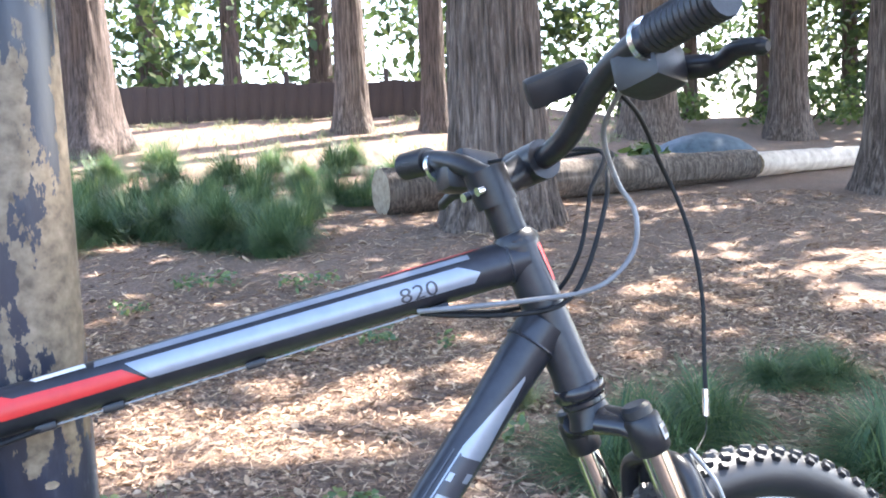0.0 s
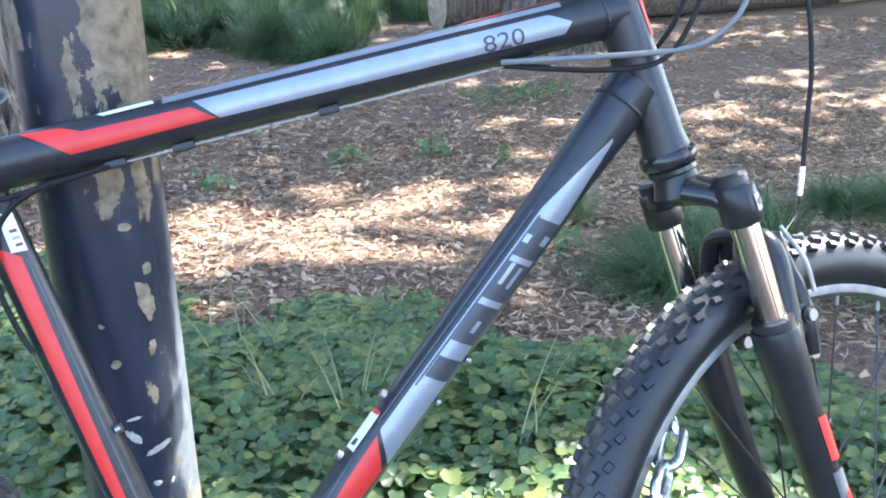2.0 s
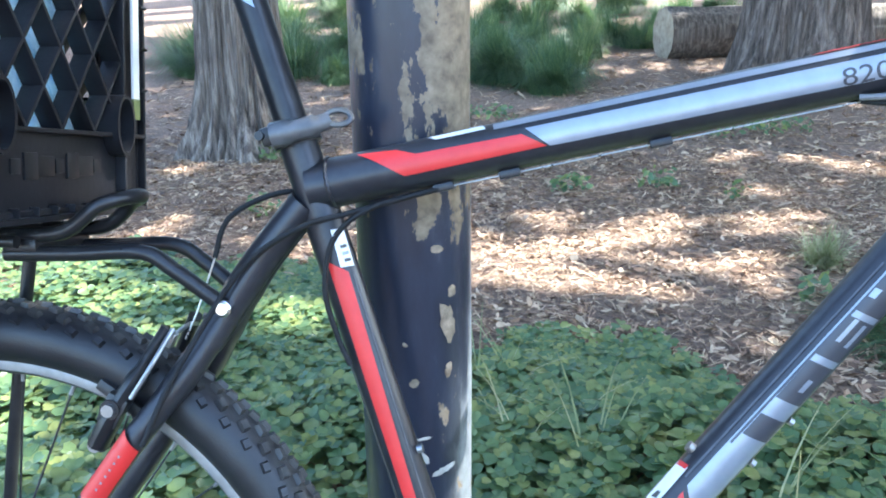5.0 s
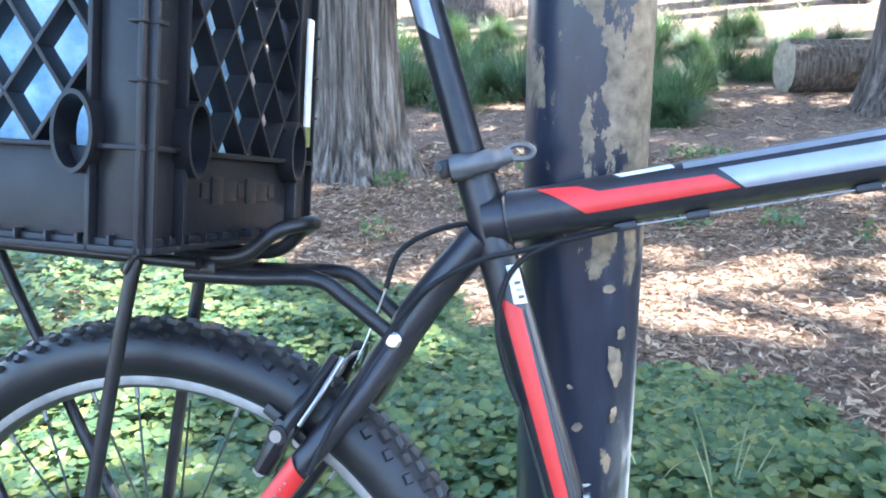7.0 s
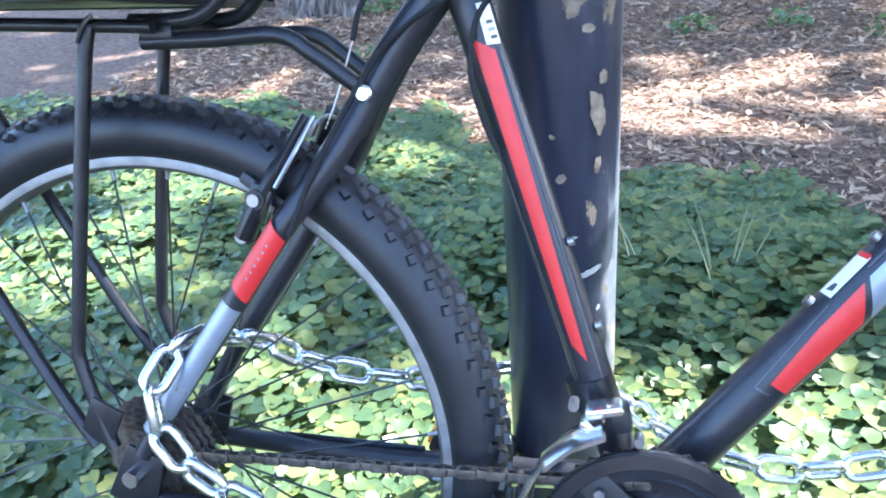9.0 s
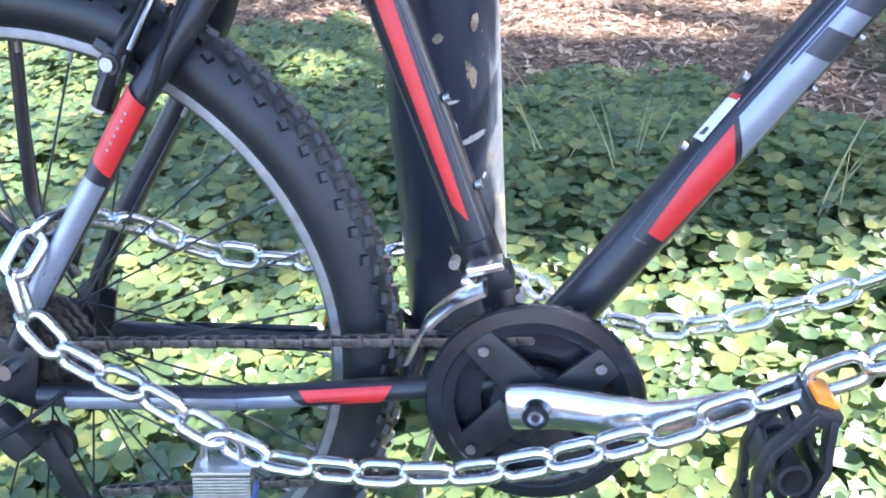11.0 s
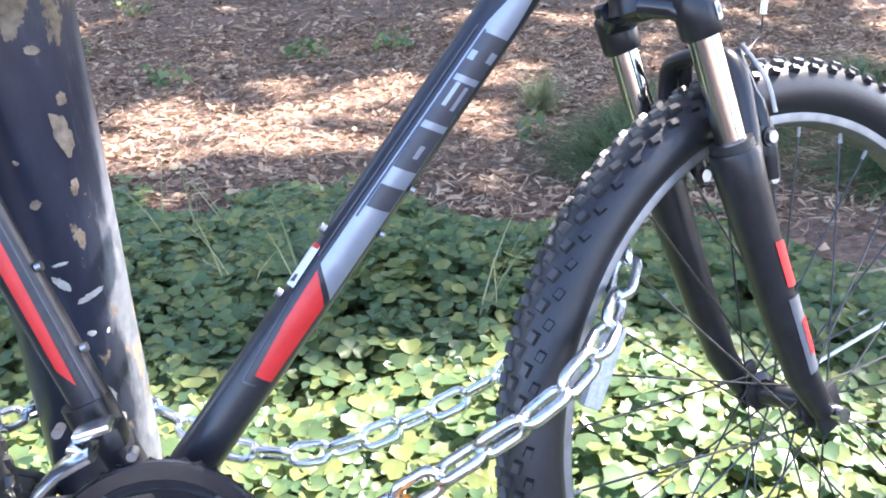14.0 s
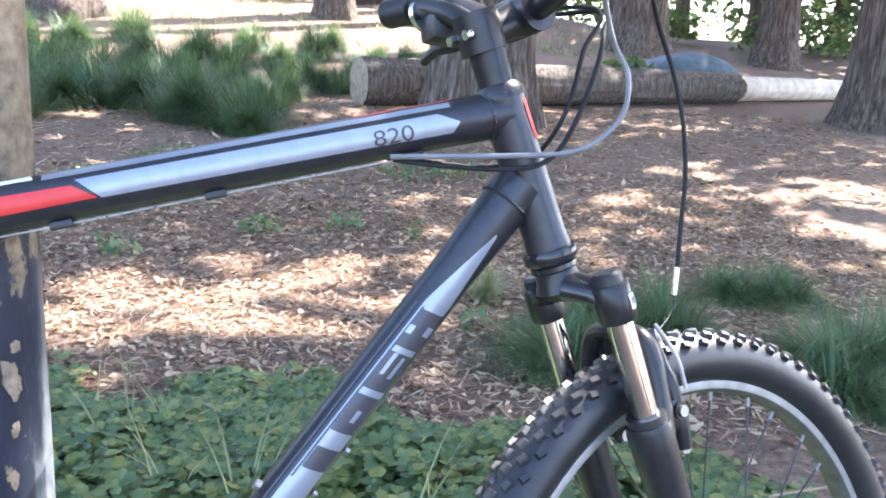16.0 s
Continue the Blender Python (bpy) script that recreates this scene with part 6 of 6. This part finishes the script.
for k, (x, y, s) in enumerate([(1.1, 1.68, 0.75), (1.32, 1.82, 0.95), (1.55, 1.95, 0.9), (1.22, 1.95, 0.7), (2.1, 2.3, 0.72), (2.34, 2.36, 0.72), (1.84, 1.42, 0.85), (2.04, 1.5, 0.9), (2.3, 1.62, 0.85), (1.98, 1.22, 0.6)]):
    clump(x, y, k, s, SMALL, "fine-bladed tuft of green grass on the litter", "grass tufts behind the front wheel")

# the strip of short grass on top of the slope, in full sun
rs_ = np.random.default_rng(77)
turf = []
for k in range(420):
    x, y = rs_.uniform(-7, 9), rs_.uniform(14.6, 20)
    turf.append(blades(16, 0.2, 0.9, 500 + k, 0.006, 1.2) + np.array([x, y, height(x, y) - 0.01]))
tagged(new("sunlit_turf", fast_mesh("sunlit_turf", np.concatenate(turf), BLADE_F, 12, DRYGRASS)), "short yellow-green grass in full sun on the slope", "grass", kind="stuff")
yt = thing("grass_clump", "low tuft of bright yellow-green grass in the sun", "grass", "sunlit tufts", m=pose(1.05, 2.35, 0) @ Matrix.Diagonal((0.45, 0.45, 0.5, 1)))
part("foliage", fast_mesh("foliage", blades(300, 0.4, 0.5, 231, 0.003), BLADE_F, 12, DRYGRASS), DRYGRASS, yt)
for k, (x, y) in enumerate([(-0.08, 1.12), (0.02, 1.2), (-0.2, 1.25), (-0.02, 0.9), (0.1, 0.98), (0.16, 0.84), (-0.75, 0.95), (0.45, 0.72)]):
    t = thing("grass_clump", "few thin pale grass blades rising through the groundcover", "grass", "pale blades", m=pose(x, y, 0.03, 0, 0, k * 70))
    part("foliage", fast_mesh("foliage", blades(12, 0.3, 0.2, 240 + k, 0.0016, 1.5), BLADE_F, 12, DRYGRASS), DRYGRASS, t)
for k, (p, q) in enumerate([((0.963, 0.495, 0.1), (1.19, 0.59, 0.125)), ((1.0, 0.7, 0.08), (1.4, 0.8, 0.06))]):
    tw = tagged(new("twig", sweep(curve([p, ((p[0] + q[0]) / 2, (p[1] + q[1]) / 2, (p[2] + q[2]) / 2 + 0.01), q], 4), [0.004] * 4 + [0.003] * 5, 7).mesh("twig")), "pale dry twig caught in the groundcover", "twig", "twigs")
    tw.data.materials.append(WHITELABEL if k == 0 else LOGEND)

# ---------------------------------------------------------------- groundcover of three-part leaves


def edge(x):
    """How far back the groundcover reaches."""
    return np.interp(x, [-4.5, -1.9, -0.9, -0.45, -0.15, 0.15, 0.7, 0.95, 1.25, 1.6, 2.2], [2.4, 2.35, 2.2, 1.75, 1.55, 1.52, 1.28, 1.15, 0.85, 0.5, 0.1])


def leaf_field(n, seed, x0, x1, y0):
    rng = np.random.default_rng(seed)
    x = rng.uniform(x0, x1, n * 2)
    y = rng.uniform(y0, 2.5, n * 2)
    wob = 0.12 * np.sin(x * 7) + 0.07 * np.sin(x * 17 + 1) + rng.normal(size=len(x)) * 0.07
    ok = (y < edge(x) + wob) & (y > -0.3 + 0.14 * np.sin(x * 3.1) + 0.08 * np.sin(x * 11) + rng.normal(size=len(x)) * 0.05) & (x > -4.1 + 0.2 * np.sin(y * 5) + rng.normal(size=len(x)) * 0.1)
    gap = np.array([noise.noise(Vector((a * 2.6, b * 2.6, 7))) for a, b in zip(x, y)])
    ok &= gap > -0.62 + 0.25 * rng.random(len(x)) - 0.12
    x, y, gap = x[ok][:n], y[ok][:n], gap[ok][:n]
    m = len(x)
    inward = np.clip((edge(x) - y) / 0.35, 0.25, 1)
    z = (0.035 + 0.085 * rng.random(m) ** 0.7 + 0.05 * np.clip(gap, -0.3, 0.5)) * inward + 0.008
    yaw = rng.uniform(0, 2 * np.pi, m)
    tx, ty = rng.normal(size=m) * 0.25, rng.normal(size=m) * 0.25 - 0.14
    size = rng.uniform(0.0105, 0.0185, m) * (0.75 + 0.35 * rng.random(m))
    leaflets = []
    for k in range(3):
        a = yaw + (k - 1) * 1.9 + rng.normal(size=m) * 0.15
        d = np.stack([np.cos(a), np.sin(a), np.zeros(m)], 1)
        e = np.stack([-np.sin(a), np.cos(a), np.zeros(m)], 1)
        nrm = np.stack([tx, ty, np.ones(m)], 1)
        nrm /= np.linalg.norm(nrm, axis=1, keepdims=True)
        d -= (d * nrm).sum(1, keepdims=True) * nrm
        e -= (e * nrm).sum(1, keepdims=True) * nrm
        s = size[:, None] * rng.uniform(0.85, 1.15, (m, 1))
        base_p = np.stack([x, y, z], 1)
        droop = rng.uniform(0.0, 0.35, (m, 1))
        P = [base_p + d * s * 1.0 - nrm * s * 0.1]
        for u, v in ((0.05, 0.0), (0.5, 0.62), (1.2, 1.02), (1.85, 0.62), (1.66, 0.0), (1.85, -0.62), (1.2, -1.02), (0.5, -0.62)):
            P.append(base_p + d * s * u + e * s * v + nrm * s * (0.26 * abs(v) - droop * u * 0.4))
        leaflets.append(np.stack(P, 1))
    return np.concatenate(leaflets, 0)


LEAF_F = [(0, 1 + k, 1 + (k + 1) % 8) for k in range(8)]
near = leaf_field(27000, 31, -1.5, 2.1, -0.6)
tagged(new("groundcover", fast_mesh("groundcover", near, LEAF_F, 9, IVY)), "dense low groundcover of round green three-part leaves", "groundcover", kind="stuff")
far = leaf_field(8500, 32, -4.5, -1.5, -0.6)
tagged(new("groundcover", fast_mesh("groundcover", far, LEAF_F, 9, IVY)), "dense low groundcover of round green three-part leaves farther along", "groundcover", kind="stuff")
# small plants standing alone on the litter
for k, (x, y, r, n) in enumerate([(0.19, 3.42, 0.10, 60), (0.63, 3.52, 0.11, 60), (-0.4, 3.1, 0.09, 40), (0.95, 3.3, 0.06, 26), (-0.9, 3.6, 0.1, 40), (0.35, 5.1, 0.22, 110), (-0.35, 5.4, 0.25, 120), (1.25, 4.9, 0.3, 150), (1.6, 5.0, 0.2, 90), (-1.45, 4.0, 0.12, 60), (0.9, 2.0, 0.05, 22), (-0.75, 4.6, 0.12, 50), (-1.2, 3.0, 0.08, 30)]):
    rng = np.random.default_rng(300 + k)
    a, rr = rng.uniform(0, 6.283, n), r * np.sqrt(rng.random(n))
    c = np.stack([rr * np.cos(a), rr * np.sin(a), rng.uniform(0.01, 0.09, n)], 1)
    t = thing("seedling", "small leafy green plant growing through the litter", "plant", "small plants on the litter", m=pose(x, y, height(x, y)))
    part("foliage", fast_mesh("foliage", sprays(c, rng.uniform(0.018, 0.045, n), 320 + k, 0.6), SPRAY_F, 6, IVY), IVY, t)
    part("stem", rod((0, 0, -0.01), (0.004, 0.002, 0.06), 0.002, 6), LOGEND, t)

# ---------------------------------------------------------------- litter of needles, chips and dead leaves


def litter(n, seed, x0, x1, y0, y1, lmin, lmax, wmin, wmax):
    rng = np.random.default_rng(seed)
    x, y = rng.uniform(x0, x1, n), rng.uniform(y0, y1, n)
    z = np.array([height(a, b) + 0.012 * noise.noise(Vector((a * 7, b * 7, 3))) for a, b in zip(x, y)])
    a = rng.uniform(0, 2 * np.pi, n)
    ln, w = rng.uniform(lmin, lmax, n) / 2, rng.uniform(wmin, wmax, n) / 2
    d = np.stack([np.cos(a), np.sin(a), rng.normal(size=n) * 0.22], 1) * ln[:, None]
    e = np.stack([-np.sin(a), np.cos(a), rng.normal(size=n) * 0.5], 1) * w[:, None]
    bow = rng.normal(size=(n, 1)) * 0.35 * ln[:, None]
    side = np.stack([-np.sin(a), np.cos(a), np.abs(rng.normal(size=n)) * 0.5], 1)
    c = np.stack([x, y, z + 0.004 + rng.random(n) * 0.014], 1)
    return np.stack([c - d - e * 0.5, c - d + e * 0.5, c + side * bow + e, c + side * bow - e, c + d + e * 0.4, c + d - e * 0.4], 1)


LIT_F = [(0, 3, 2, 1), (3, 5, 4, 2)]
tagged(new("needle_litter", fast_mesh("needle_litter", litter(30000, 41, -2.4, 3.4, 1.1, 4.2, 0.02, 0.085, 0.0016, 0.006), LIT_F, 6, LITTER)), "thick litter of dry brown needles and bark strips", "litter", kind="stuff")
tagged(new("needle_litter", fast_mesh("needle_litter", litter(16000, 42, -3.4, 7.0, 4.0, 9.0, 0.04, 0.13, 0.004, 0.012), LIT_F, 6, LITTER)), "litter of dry brown needles and bark strips up the slope", "litter", kind="stuff")
tagged(new("needle_litter", fast_mesh("needle_litter", litter(22000, 45, -2.2, 3.2, 1.2, 4.0, 0.015, 0.05, 0.004, 0.011), LIT_F, 6, LITTER)), "broken bark chips and dry needle tufts on the ground", "litter", kind="stuff")
tagged(new("dead_leaves", fast_mesh("dead_leaves", litter(9000, 43, -2.4, 3.6, 1.2, 5.2, 0.02, 0.05, 0.01, 0.022), LIT_F, 6, LITTER)), "scattered curled dead brown leaves on the ground", "leaves", kind="stuff")
tagged(new("dead_leaves", fast_mesh("dead_leaves", litter(1400, 44, -1.6, 2.0, -0.5, 1.6, 0.02, 0.06, 0.008, 0.02), LIT_F, 6, LITTER)), "curled dead brown leaves under the groundcover", "leaves", kind="stuff")
